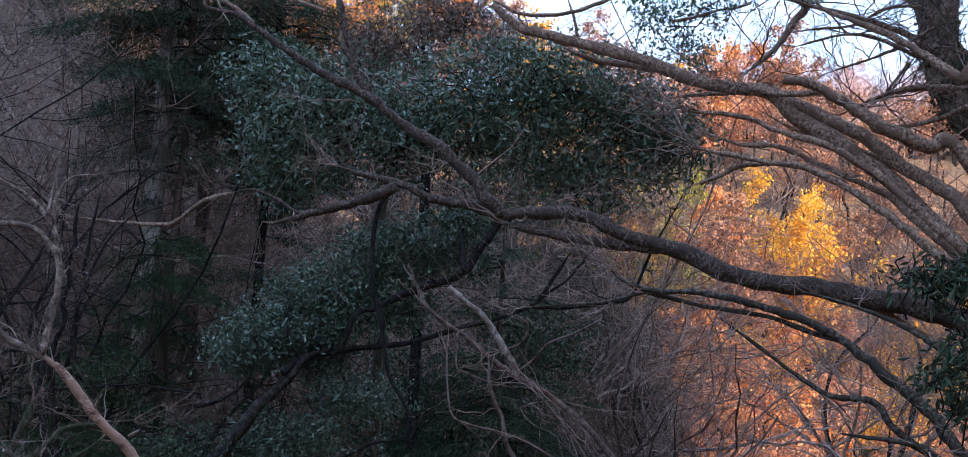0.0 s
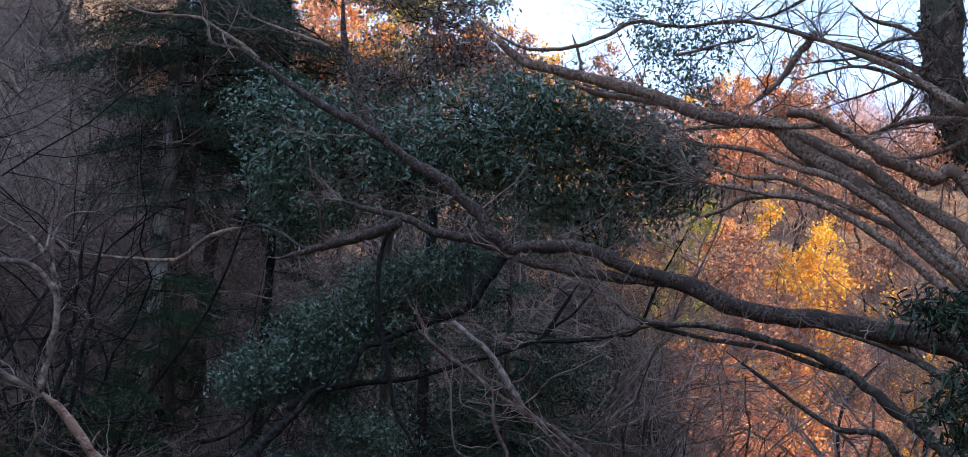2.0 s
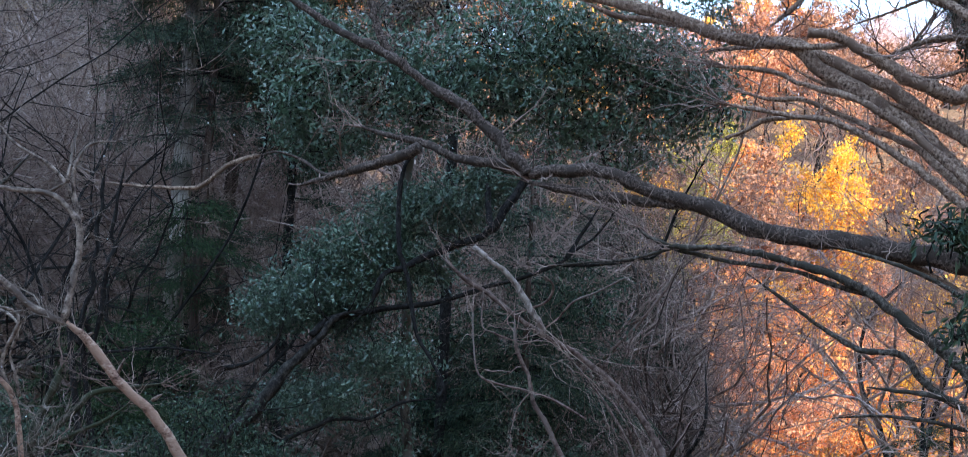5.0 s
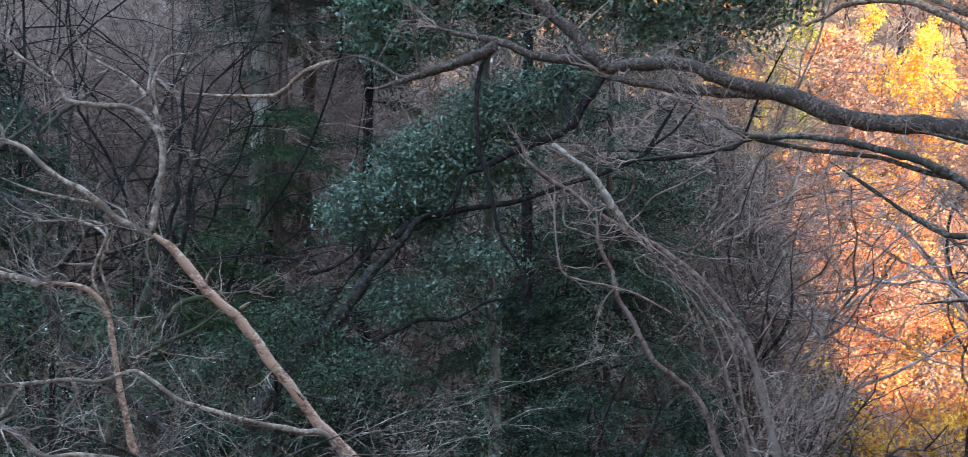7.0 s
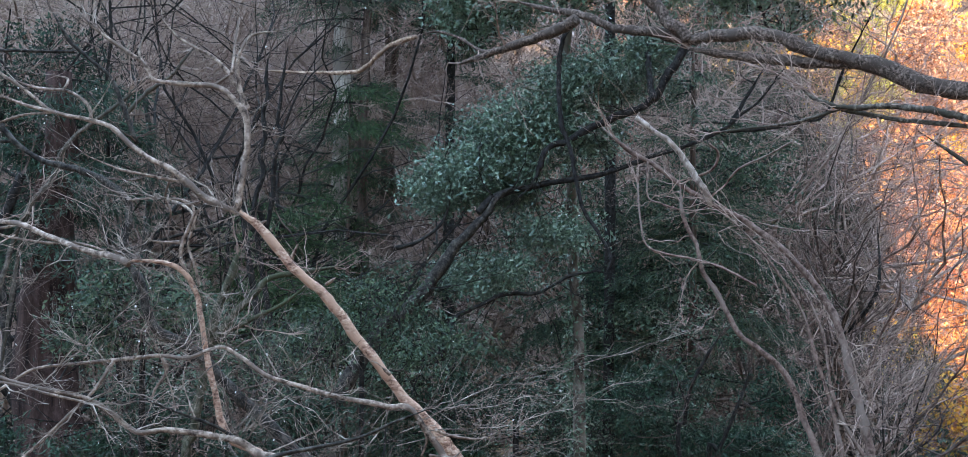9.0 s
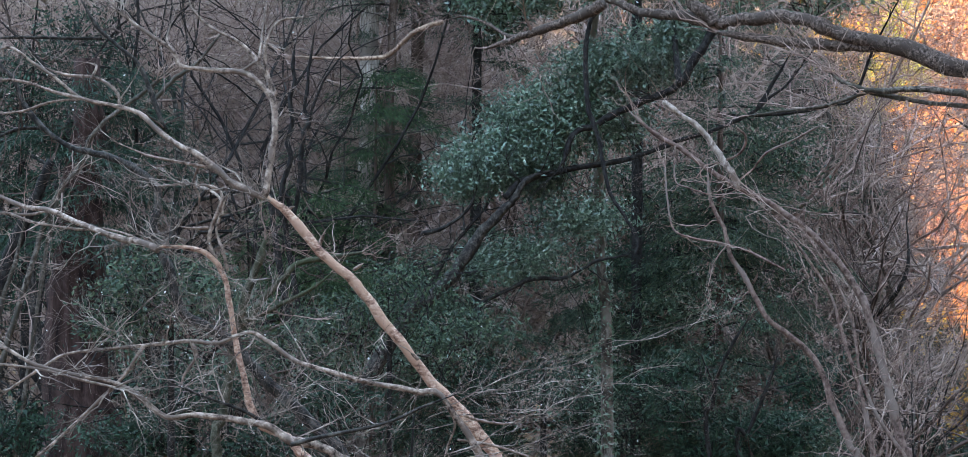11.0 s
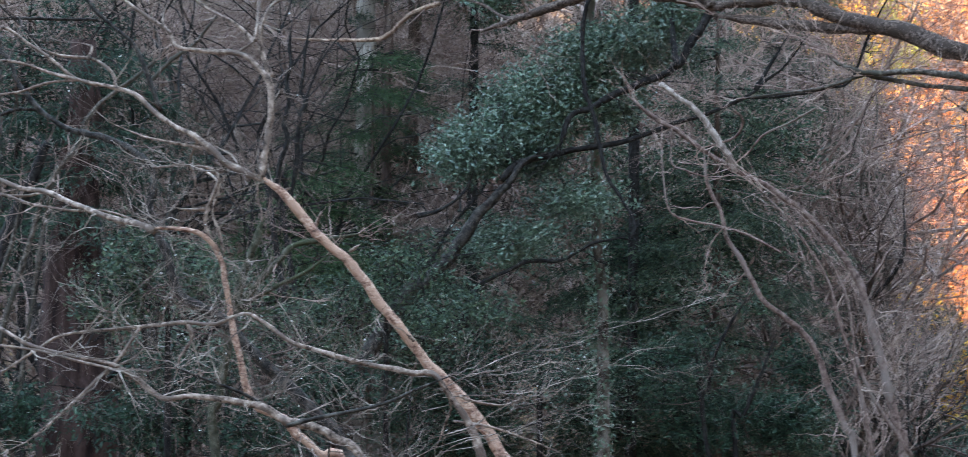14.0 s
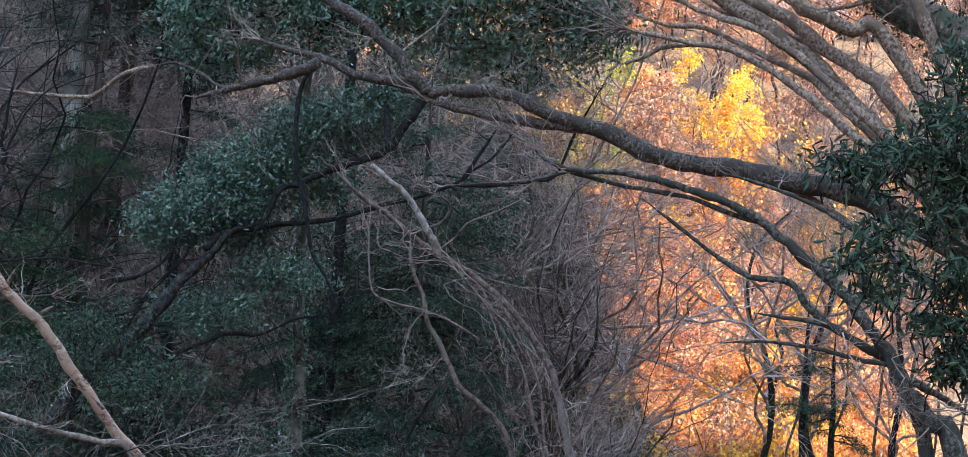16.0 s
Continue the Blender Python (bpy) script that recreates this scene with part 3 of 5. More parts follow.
VINE = [
    ("stem", "-0.81,18.39,4.64,0.025 -0.9,18.35,4.47,0.026 -0.94,18.33,4.29,0.027 -0.95,18.29,3.92,0.027 -0.92,18.24,3.49,0.028 -0.87,18.22,3.31,0.029 -0.8,18.21,3.13,0.027 -0.75,18.18,2.85,0.025 -0.66,18.15,2.49,0.023 -0.49,18.13,2.21,0.021 -0.33,18.11,1.91,0.018 -0.39,18.09,1.77,0.017"),
]
big_tree("hanging_vine", VINE, DARK_BARK, TWIG, "dark woody vine hanging from an oak limb", 10, [], "vine")

ELDER = [
    ("limb", "1.63,16.82,3.72,0.02 1.8,16.78,3.57,0.022 2.1,16.71,3.47,0.026 2.54,16.6,3.47,0.031 2.93,16.5,3.41,0.036 3.25,16.43,3.33,0.04 3.57,16.35,3.24,0.044 3.88,16.28,3.12,0.048 4.2,16.2,2.9,0.052 4.46,16.13,2.68,0.056 4.71,16.07,2.48,0.06 4.96,16,2.24,0.064 5.15,15.95,1.99,0.068 5.34,15.9,1.75,0.071 5.45,15.86,1.5,0.074 5.54,15.82,1.3,0.077 5.65,15.78,1.03,0.08 5.73,15.73,0.69,0.084 6.2,14.8,-2.6,0.11 6.5,14.7,-6.2,0.15"),
    ("branch", "2.08,16.8,3.46,0.023 2.57,16.68,3.35,0.025 3.01,16.56,3.29,0.026 3.39,16.46,3.22,0.027 3.71,16.38,3.1,0.028 4.06,16.29,3.01,0.029"),
    ("branch", "2.85,16.76,3.23,0.013 3.18,16.67,2.99,0.019 3.51,16.58,2.74,0.024 3.77,16.51,2.57,0.028 4.03,16.45,2.44,0.032 4.4,16.34,2.41,0.037 4.59,16.28,2.15,0.041 4.84,16.21,1.97,0.045 5.15,16.12,1.8,0.05 5.46,16.03,1.62,0.054 5.57,15.99,1.44,0.057"),
    ("branch", "4.06,16.36,2.07,0.019 4.32,16.21,2.04,0.024 4.65,16.02,2.01,0.031 4.85,15.91,1.94,0.035"),
    ("branch", "3.66,16.41,1.73,0.013 4.09,16.28,1.78,0.017 4.51,16.15,1.76,0.021 4.81,16.06,1.71,0.023 5.11,15.97,1.65,0.026 5.34,15.9,1.62,0.028"),
    ("trunk", "5.38,15.7,1.55,0.062 5.54,15.65,1.32,0.076 5.72,15.59,1.04,0.092 5.94,15.51,0.72,0.111 6.6,14.6,-2.6,0.17 6.9,14.5,-6.2,0.24"),
    ("branch", "3.62,16.09,3.48,0.016 4,16.01,3.38,0.02 4.28,15.94,3.28,0.024 4.62,15.87,3.13,0.028 4.93,15.8,2.93,0.032 5.29,15.71,2.69,0.038 5.72,15.61,2.4,0.044"),
    ("branch", "2.08,16.8,3.47,0.017 1.65,16.73,3.33,0.015 1.25,16.66,3.26,0.013 0.86,16.59,3.21,0.011 0.53,16.54,3.15,0.01"),
    ("branch", "6.39,15.86,1.07,0.013 6,15.71,1.24,0.028 5.69,15.59,1.38,0.04 5.47,15.5,1.47,0.049"),
]
big_tree("leaning_tree", ELDER, MID_BARK, TWIG, "bare leaning tree with dark rough bark beside the oak", 12,
    [(90, 0.9, 0.009, 7, 4), (480, 0.55, 0.0045, 6, 3), (2000, 0.3, 0.0026, 4, 3)])

EVER = [
    ("branch", "0.57,19.77,4.62,0.061 0.38,19.66,4.29,0.057 0.25,19.59,4.07,0.054 0.14,19.54,3.87,0.052 -0.08,19.45,3.75,0.049 -0.37,19.35,3.63,0.046 -0.66,19.24,3.48,0.043 -0.9,19.15,3.34,0.04 -1.13,19.06,3.24,0.037 -1.2,19.01,3.05,0.035 -1.24,18.97,2.89,0.033"),
    ("branch", "0.14,19.12,3.83,0.044 0.1,19.36,4.04,0.041 0.08,19.73,4.39,0.036 0.07,20.11,4.76,0.031"),
    ("limb", "1.7,20.32,4.23,0.016 1.47,20.2,3.93,0.018 1.25,20.12,3.77,0.02 1.04,20.03,3.57,0.022 0.54,19.84,3.33,0.026 0.16,19.7,3.21,0.029 -0.22,19.55,3.05,0.031 -0.59,19.42,2.93,0.034 -1.04,19.25,2.85,0.037 -1.47,19.09,2.75,0.04 -1.76,18.97,2.65,0.043 -1.94,18.89,2.46,0.044"),
    ("branch", "2.86,20.44,4.99,0.016 2.54,20.31,4.36,0.018 2.3,20.19,3.77,0.019 1.99,20.1,3.66,0.02 1.52,19.97,3.56,0.022 1.06,19.85,3.52,0.023"),
    ("branch", "1.58,20.7,4.43,0.016 1.32,20.35,3.99,0.024 1.11,20.05,3.63,0.031"),
    ("trunk", "-1.4,19.08,2.8,0.026 -1.68,18.94,2.68,0.036 -1.83,18.9,2.46,0.046 -1.94,18.89,2.33,0.056 -2.2,18.87,2.08,0.067 -2.42,18.85,1.72,0.074 -2.6,18.83,1.49,0.08 -2.86,18.8,1.2,0.087 -3.23,18.76,0.84,0.096 -5.8,18.4,-3.6,0.12 -6.6,18.2,-6.6,0.16"),
    ("branch", "-0.47,19.08,1.78,0.015 -0.84,19.04,1.71,0.018 -1.02,19.02,1.61,0.019 -1.25,18.99,1.5,0.021 -1.61,18.95,1.49,0.024 -1.83,18.92,1.39,0.026 -2.2,18.88,1.2,0.029 -2.31,18.87,0.98,0.031 -2.35,18.87,0.69,0.033"),
    ("branch", "-2.27,18.85,2.57,0.015 -2.38,18.84,2.31,0.018 -2.64,18.81,2.11,0.022 -2.93,18.78,2.02,0.026"),
]
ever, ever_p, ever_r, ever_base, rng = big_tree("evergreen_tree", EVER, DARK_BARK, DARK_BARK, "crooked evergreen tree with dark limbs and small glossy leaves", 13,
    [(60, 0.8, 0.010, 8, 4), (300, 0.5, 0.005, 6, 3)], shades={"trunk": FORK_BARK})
LOWER = [(-0.3, 20.07, 4.29, 0.75, 0.7, 0.35), (-0.92, 20, 4.06, 0.75, 0.7, 0.4), (-1.51, 19.63, 3.49, 0.75, 0.7, 0.45), (-1.96, 19.48, 3.02, 0.8, 0.7, 0.4), (-2.4, 19.33, 2.79, 0.5, 0.6, 0.3), (-0.68, 19.83, 3.5, 0.5, 0.6, 0.4),
         (-1.51, 19.54, 2.72, 0.45, 0.5, 0.3), (0.16, 20.32, 4.56, 0.4, 0.5, 0.25), (-1.05, 19.51, 2.26, 0.6, 0.5, 0.25), (-1.79, 19.33, 1.72, 0.8, 0.5, 0.3)]
leaves, mids, hearts = lobes(LOWER, 620, 46000, 0.13, rng, 0.1)
part("foliage", leaf_mesh("foliage", leaves, 0.062, BLUEGREEN, ever_base, rng), ever, "small grey-green glossy leaves with painted pale glints", "stuff")

SNAG = [
    ("trunk", "-0.37,15.04,3.1,0.017 -0.11,15,2.88,0.019 0.12,14.98,2.74,0.021 0.4,14.94,2.53,0.023 0.68,14.9,2.35,0.025 0.96,14.86,2.21,0.027 1.24,14.82,2.01,0.029 1.4,14.79,1.84,0.03 1.62,14.74,1.58,0.032 1.77,14.69,1.3,0.034 1.87,14.62,0.92,0.036 1.97,14.53,0.48,0.039 2.06,14.45,0.05,0.042 2.11,14.4,-0.18,0.043 1.9,13.9,-2,0.1 2.1,13.8,-6.1,0.13"),
    ("broken_top", "-0.05,14.68,3.16,0.026 0.12,14.7,3.03,0.027 0.29,14.72,2.91,0.028 0.43,14.74,2.72,0.03 0.57,14.76,2.5,0.032 0.66,14.84,2.37,0.034"),
    ("limb", "0.36,14.74,2.5,0.017 0.37,14.71,2.32,0.018 0.42,14.68,2.15,0.019 0.51,14.66,1.98,0.02 0.56,14.63,1.75,0.021 0.7,14.6,1.53,0.022 0.88,14.55,1.19,0.024 1.15,14.52,0.97,0.026 1.34,14.49,0.76,0.028 1.47,14.43,0.38,0.03 1.6,14.38,0.05,0.031 1.68,14.34,-0.18,0.033 1.7,13.9,-2,0.09 1.9,13.8,-6.1,0.12"),
    ("branch", "0.06,14.7,2.75,0.009 0.06,14.6,2.43,0.008 0.17,14.57,2.36,0.008 0.34,14.54,2.3,0.008"),
    ("branch", "-0.03,14.89,2.56,0.009 -0.01,14.8,2.27,0.009 0.05,14.7,1.98,0.009 0.23,14.66,1.9,0.01 0.47,14.59,1.85,0.01 0.72,14.53,1.78,0.01 1.04,14.44,1.61,0.01"),
    ("branch", "0.78,14.59,2.25,0.008 1.05,14.55,1.97,0.01 1.26,14.5,1.69,0.012 1.45,14.44,1.36,0.014 1.57,14.37,0.93,0.016 1.72,14.27,0.39,0.019 1.81,14.16,-0.16,0.022"),
    ("branch", "1.25,14.66,1.92,0.008 1.49,14.58,1.53,0.011 1.64,14.5,1.14,0.013 1.69,14.4,0.71,0.015 1.83,14.31,0.34,0.017 2.15,14.2,-0.16,0.02"),
    ("branch", "0.48,14.75,2.6,0.011 0.65,14.69,2.68,0.012 0.7,14.63,2.82,0.012 0.62,14.56,2.9,0.013"),
    ("branch", "2.08,14.98,0.79,0.009 2.16,14.76,1.14,0.01 2.29,14.53,1.47,0.011 2.3,14.39,1.69,0.012"),
    ("branch", "0.76,14.79,2.52,0.009 0.89,14.63,2.68,0.009 1.1,14.45,2.77,0.01 1.33,14.25,2.89,0.01"),
]
big_tree("leaning_snag", SNAG, SNAG_BARK, TWIG, "thin leaning tree with a broken pale top and smooth grey bark", 14,
    [(44, 0.8, 0.006, 8, 4), (220, 0.45, 0.0034, 7, 3), (700, 0.22, 0.0024, 5, 3)], shades={"broken_top": PALE_WOOD})

SMOOTH = [
    ("trunk", "-2.29,8.78,2.03,0.026 -2.15,8.8,1.93,0.026 -2.03,8.82,1.79,0.026 -1.91,8.83,1.65,0.027 -1.79,8.85,1.56,0.027 -1.7,8.86,1.45,0.028 -1.6,8.88,1.31,0.028 -1.46,8.9,1.14,0.028 -1.32,8.92,0.96,0.028 -1.18,8.94,0.82,0.030 -1.04,8.96,0.65,0.030 -0.92,8.97,0.46,0.031 -0.7,8.9,0,0.050 -0.2,8.9,-2.6,0.071"),
    ("limb", "-2.27,8.78,2.01,0.023 -2.26,8.79,2.12,0.022 -2.24,8.81,2.26,0.021 -2.23,8.83,2.44,0.019 -2.25,8.84,2.58,0.018 -2.35,8.85,2.69,0.017 -2.44,8.85,2.73,0.016 -2.56,8.85,2.74,0.015 -2.78,8.84,2.77,0.013 -2.84,8.85,2.86,0.013 -3,8.85,2.97,0.011 -3.21,8.85,3.12,0.009"),
    ("limb", "-2.25,8.87,2.58,0.014 -2.28,8.89,2.69,0.013 -2.31,8.9,2.84,0.011 -2.29,8.92,2.95,0.009 -2.23,8.95,3.04,0.008 -2.07,8.99,3.07,0.005"),
    ("limb", "-2.27,8.78,2.01,0.021 -2.36,8.79,2.04,0.02 -2.47,8.79,2.09,0.019 -2.55,8.8,2.17,0.019 -2.66,8.81,2.25,0.018 -2.77,8.81,2.3,0.017 -2.88,8.82,2.37,0.016 -3.03,8.83,2.5,0.014 -3.18,8.83,2.54,0.013 -3.37,8.84,2.58,0.012 -3.56,8.85,2.63,0.01 -3.75,8.85,2.69,0.009 -3.98,8.86,2.71,0.007"),
    ("limb", "-2.79,9,3.15,0.007 -2.68,8.98,3.03,0.009 -2.48,8.94,2.92,0.011 -2.37,8.92,2.82,0.012 -2.29,8.9,2.71,0.013 -2.24,8.88,2.6,0.014"),
    ("branch", "-2.35,9.06,3.15,0.005 -2.34,8.95,2.95,0.007 -2.33,8.86,2.8,0.009"),
    ("branch", "-3.98,8.86,2.82,0.007 -3.83,8.86,2.89,0.008 -3.68,8.86,2.8,0.009 -3.52,8.85,2.69,0.009 -3.39,8.85,2.59,0.01 -3.26,8.85,2.55,0.011"),
    ("branch", "-3.16,8.86,2.54,0.013 -3.18,8.88,2.62,0.011 -3.31,8.89,2.71,0.01 -3.5,8.89,2.73,0.007 -3.66,8.9,2.79,0.005"),
    ("branch", "-3.32,8.84,2.7,0.009 -3.31,8.89,2.78,0.007 -3.41,8.93,2.81,0.005"),
    ("branch", "-3.37,8.84,2.58,0.009 -3.57,8.88,2.57,0.008 -3.78,8.92,2.52,0.007 -4.02,8.96,2.51,0.005"),
    ("branch", "-2.81,8.8,2.84,0.009 -2.88,8.87,2.93,0.007 -2.87,8.99,3.11,0.004"),
    ("branch", "-2.56,8.84,2.18,0.011 -2.71,8.85,2.2,0.009 -2.86,8.85,2.23,0.008 -3,8.86,2.26,0.007 -3.19,8.86,2.34,0.005"),
    ("branch", "-2.44,8.85,2.73,0.011 -2.38,8.86,2.77,0.008 -2.31,8.86,2.82,0.005"),
    ("branch", "-2.65,8.83,2.24,0.009 -2.73,8.91,2.11,0.007 -2.71,8.97,2.02,0.007 -2.74,9.03,1.92,0.005"),
    ("branch", "-2.16,8.86,1.93,0.012 -2.14,8.84,1.95,0.011 -2.11,8.83,1.96,0.007"),
    ("branch", "-1.97,8.86,1.74,0.012 -1.95,8.84,1.78,0.011 -1.93,8.83,1.83,0.007"),
    ("branch", "-1.77,8.86,1.60,0.012 -1.74,8.84,1.62,0.011 -1.71,8.83,1.64,0.007"),
    ("branch", "-1.40,8.86,1.10,0.012 -1.42,8.84,1.12,0.011 -1.44,8.83,1.14,0.007"),
]
big_tree("smooth_barked_tree", SMOOTH, PINK_BARK, NEAR_TWIG, "slender leaning tree with smooth pinkish peeling bark and bare limbs", 15,
    [(54, 0.6, 0.0045, 9, 4), (360, 0.34, 0.0023, 8, 3), (1000, 0.16, 0.0016, 5, 3)], shades={"limb": PALE_LIMB, "branch": PALE_LIMB}, buds=70)

FORK = [
    ("limb", "-4.71,10.48,3.09,0.013 -4.49,10.46,2.91,0.015 -4.4,10.43,2.73,0.016 -4.25,10.41,2.56,0.018 -4.05,10.39,2.43,0.019 -3.82,10.38,2.37,0.021 -3.62,10.36,2.3,0.022 -3.44,10.34,2.17,0.024 -3.4,10.32,2.05,0.025 -3.42,10.29,1.88,0.026 -3.39,10.26,1.72,0.027"),
    ("limb", "-3.4,10.26,1.74,0.031 -3.29,10.26,1.59,0.032 -3.22,10.25,1.34,0.034 -3.01,10.25,1.2,0.036 -2.84,10.25,1.08,0.037 -2.71,10.25,0.94,0.038 -2.57,10.25,0.81,0.04 -2.34,10.25,0.62,0.041 -2.05,10.25,0.28,0.044 -1.9,10.1,-0.2,0.06 -1.7,10,-3.1,0.09"),
    ("branch", "-4.31,10.54,2.57,0.015 -4.5,10.51,2.55,0.013 -4.71,10.49,2.44,0.011"),
    ("branch", "-4.05,10.55,3.47,0.011 -3.92,10.57,3.26,0.013 -3.79,10.59,3.14,0.014 -3.65,10.61,3.02,0.015 -3.57,10.62,2.85,0.017 -3.51,10.63,2.68,0.018 -3.46,10.64,2.56,0.019"),
    ("branch", "-4.71,10.48,3.18,0.009 -4.52,10.55,3.2,0.01 -4.28,10.65,3.21,0.011 -3.97,10.77,3.22,0.013"),
]
big_tree("forked_tree", FORK, FORK_BARK, SHADED_TWIG, "bare tree with dark forked limbs", 16,
    [(110, 0.75, 0.006, 9, 4), (480, 0.42, 0.0034, 8, 3), (1200, 0.2, 0.0021, 5, 3)])

PALE = [
    ("limb", "-4.62,10.3,2.14,0.015 -4.3,10.17,2.02,0.016 -4.05,10.07,1.98,0.017 -3.79,9.95,1.89,0.019 -3.54,9.84,1.81,0.02 -3.3,9.73,1.76,0.021 -3.19,9.68,1.72,0.021"),
    ("branch", "-4.62,10.31,1.98,0.01 -4.31,10.28,1.96,0.009 -4.13,10.27,1.99,0.008"),
    ("branch", "-4.39,10.24,1.96,0.008 -4.17,10.16,1.9,0.008 -3.88,10.07,1.86,0.008 -3.59,9.97,1.85,0.008 -3.3,9.87,1.76,0.008"),
    ("branch", "-3.38,10.26,2.15,0.008 -3.07,10.03,2.15,0.008 -2.85,9.86,2.06,0.008 -2.79,9.73,1.94,0.008"),
    ("trunk", "-3.18,9.68,1.74,0.014 -2.97,9.71,1.73,0.015 -2.85,9.72,1.67,0.016 -2.77,9.74,1.55,0.017 -2.74,9.74,1.4,0.017 -2.72,9.75,1.24,0.018 -2.69,9.75,1.09,0.019 -2.65,9.76,0.93,0.02 -2.61,9.77,0.74,0.022 -2.53,9.78,0.61,0.022 -2.37,9.8,0.54,0.023 -2.3,9.81,0.45,0.024 -2.16,9.83,0.33,0.025 -1.95,9.9,0,0.04 -1.7,9.9,-2.9,0.06"),
    ("branch", "-2.83,9.73,1.66,0.014 -2.87,9.72,1.77,0.013 -2.85,9.72,1.88,0.012 -2.81,9.72,1.98,0.011 -2.79,9.72,2.06,0.01 -2.85,9.72,2.12,0.01 -3.08,9.69,2.14,0.008"),
    ("branch", "-2.75,9.74,1.59,0.012 -2.78,9.73,1.71,0.01 -2.82,9.73,1.81,0.009 -2.82,9.72,1.86,0.009 -2.78,9.73,2.02,0.007 -2.72,9.73,2.12,0.006"),
    ("branch", "-2.87,9.72,1.86,0.01 -3.01,9.7,1.86,0.007 -3.08,9.69,1.88,0.006"),
]
big_tree("pale_sapling", PALE, PALE_LIMB, NEAR_TWIG, "pale crooked sapling with bare branches", 17, [(40, 0.45, 0.0045, 7, 4), (260, 0.28, 0.0023, 6, 3), (900, 0.14, 0.0014, 5, 3)], shades={"trunk": PINK_BARK})

LOW = [
    ("limb", "-3.64,8.13,0.85,0.007 -3.44,8.14,0.99,0.007 -3.3,8.14,1.08,0.008 -3.17,8.14,1.15,0.008 -2.93,8.15,1.18,0.009 -2.7,8.16,1.2,0.01 -2.53,8.17,1.22,0.01 -2.37,8.18,1.21,0.011 -2.27,8.18,1.25,0.011 -2.18,8.19,1.27,0.011 -2.07,8.19,1.21,0.012 -1.94,8.2,1.12,0.012 -1.74,8.21,1.06,0.013 -1.54,8.22,1.01,0.013 -1.32,8.23,0.97,0.014 -1.14,8.24,0.89,0.015 -0.9,8.3,0.2,0.03 -0.8,8.3,-2.6,0.05"),
    ("limb", "-3.6,8.03,1.25,0.01 -3.43,8.03,1.16,0.011 -3.29,8.04,1.09,0.012 -3.06,8.05,1.04,0.013 -2.86,8.05,1,0.014 -2.73,8.06,0.92,0.015 -2.59,8.06,0.83,0.016 -2.43,8.06,0.84,0.017 -2.23,8.07,0.82,0.018 -2.07,8.08,0.79,0.019 -1.94,8.08,0.72,0.02 -1.81,8.08,0.7,0.021 -1.68,8.09,0.63,0.021 -1.55,8.09,0.54,0.022 -1.35,8.1,0.1,0.04 -1.2,8.1,-2.4,0.06"),
    ("branch", "-2.75,8.13,1.19,0.011 -2.84,8.08,1.04,0.01 -2.95,8.03,0.92,0.009 -3.07,7.98,0.79,0.008 -3.18,7.92,0.68,0.007 -3.29,7.88,0.59,0.006"),
    ("branch", "-3.6,8.03,1.09,0.008 -3.43,8.03,1.09,0.008 -3.26,8.03,1.07,0.008 -3.05,8.03,1.02,0.008 -2.85,8.02,0.98,0.008"),
    ("bough", "-1.09,8.24,0.96,0.006 -1.27,8.17,0.89,0.008 -1.4,8.13,0.83,0.008 -1.58,8.06,0.78,0.009 -1.79,7.99,0.74,0.01 -1.91,7.94,0.71,0.011"),
    ("bough", "-1.95,8.14,0.69,0.011 -2.14,8.08,0.84,0.009 -2.32,8.03,0.92,0.007 -2.44,7.99,0.97,0.006 -2.56,7.96,1.02,0.005"),
    ("branch", "-2.5,8.16,1.21,0.01 -2.48,8.17,1.14,0.009 -2.54,8.16,1.04,0.007 -2.56,8.16,0.94,0.005"),
    ("branch", "-1.15,8.23,0.89,0.008 -1.11,8.27,0.8,0.007 -1.15,8.31,0.68,0.006 -1.18,8.34,0.6,0.005"),
    ("branch", "-1.06,8.25,0.85,0.01 -1,8.3,0.82,0.009 -0.85,8.41,0.79,0.006 -0.76,8.49,0.82,0.005"),
    ("branch", "-1.09,8.24,0.72,0.008 -0.9,8.33,0.68,0.007 -0.72,8.42,0.61,0.006 -0.53,8.52,0.52,0.005"),
]
big_tree("low_branched_tree", LOW, PALE_LIMB, NEAR_TWIG, "bare shrubby tree with low spreading grey branches", 18,
    [(90, 0.55, 0.0042, 9, 4), (700, 0.32, 0.002, 8, 3), (1500, 0.16, 0.0019, 5, 3)], shades={"bough": FORK_BARK}, buds=150)


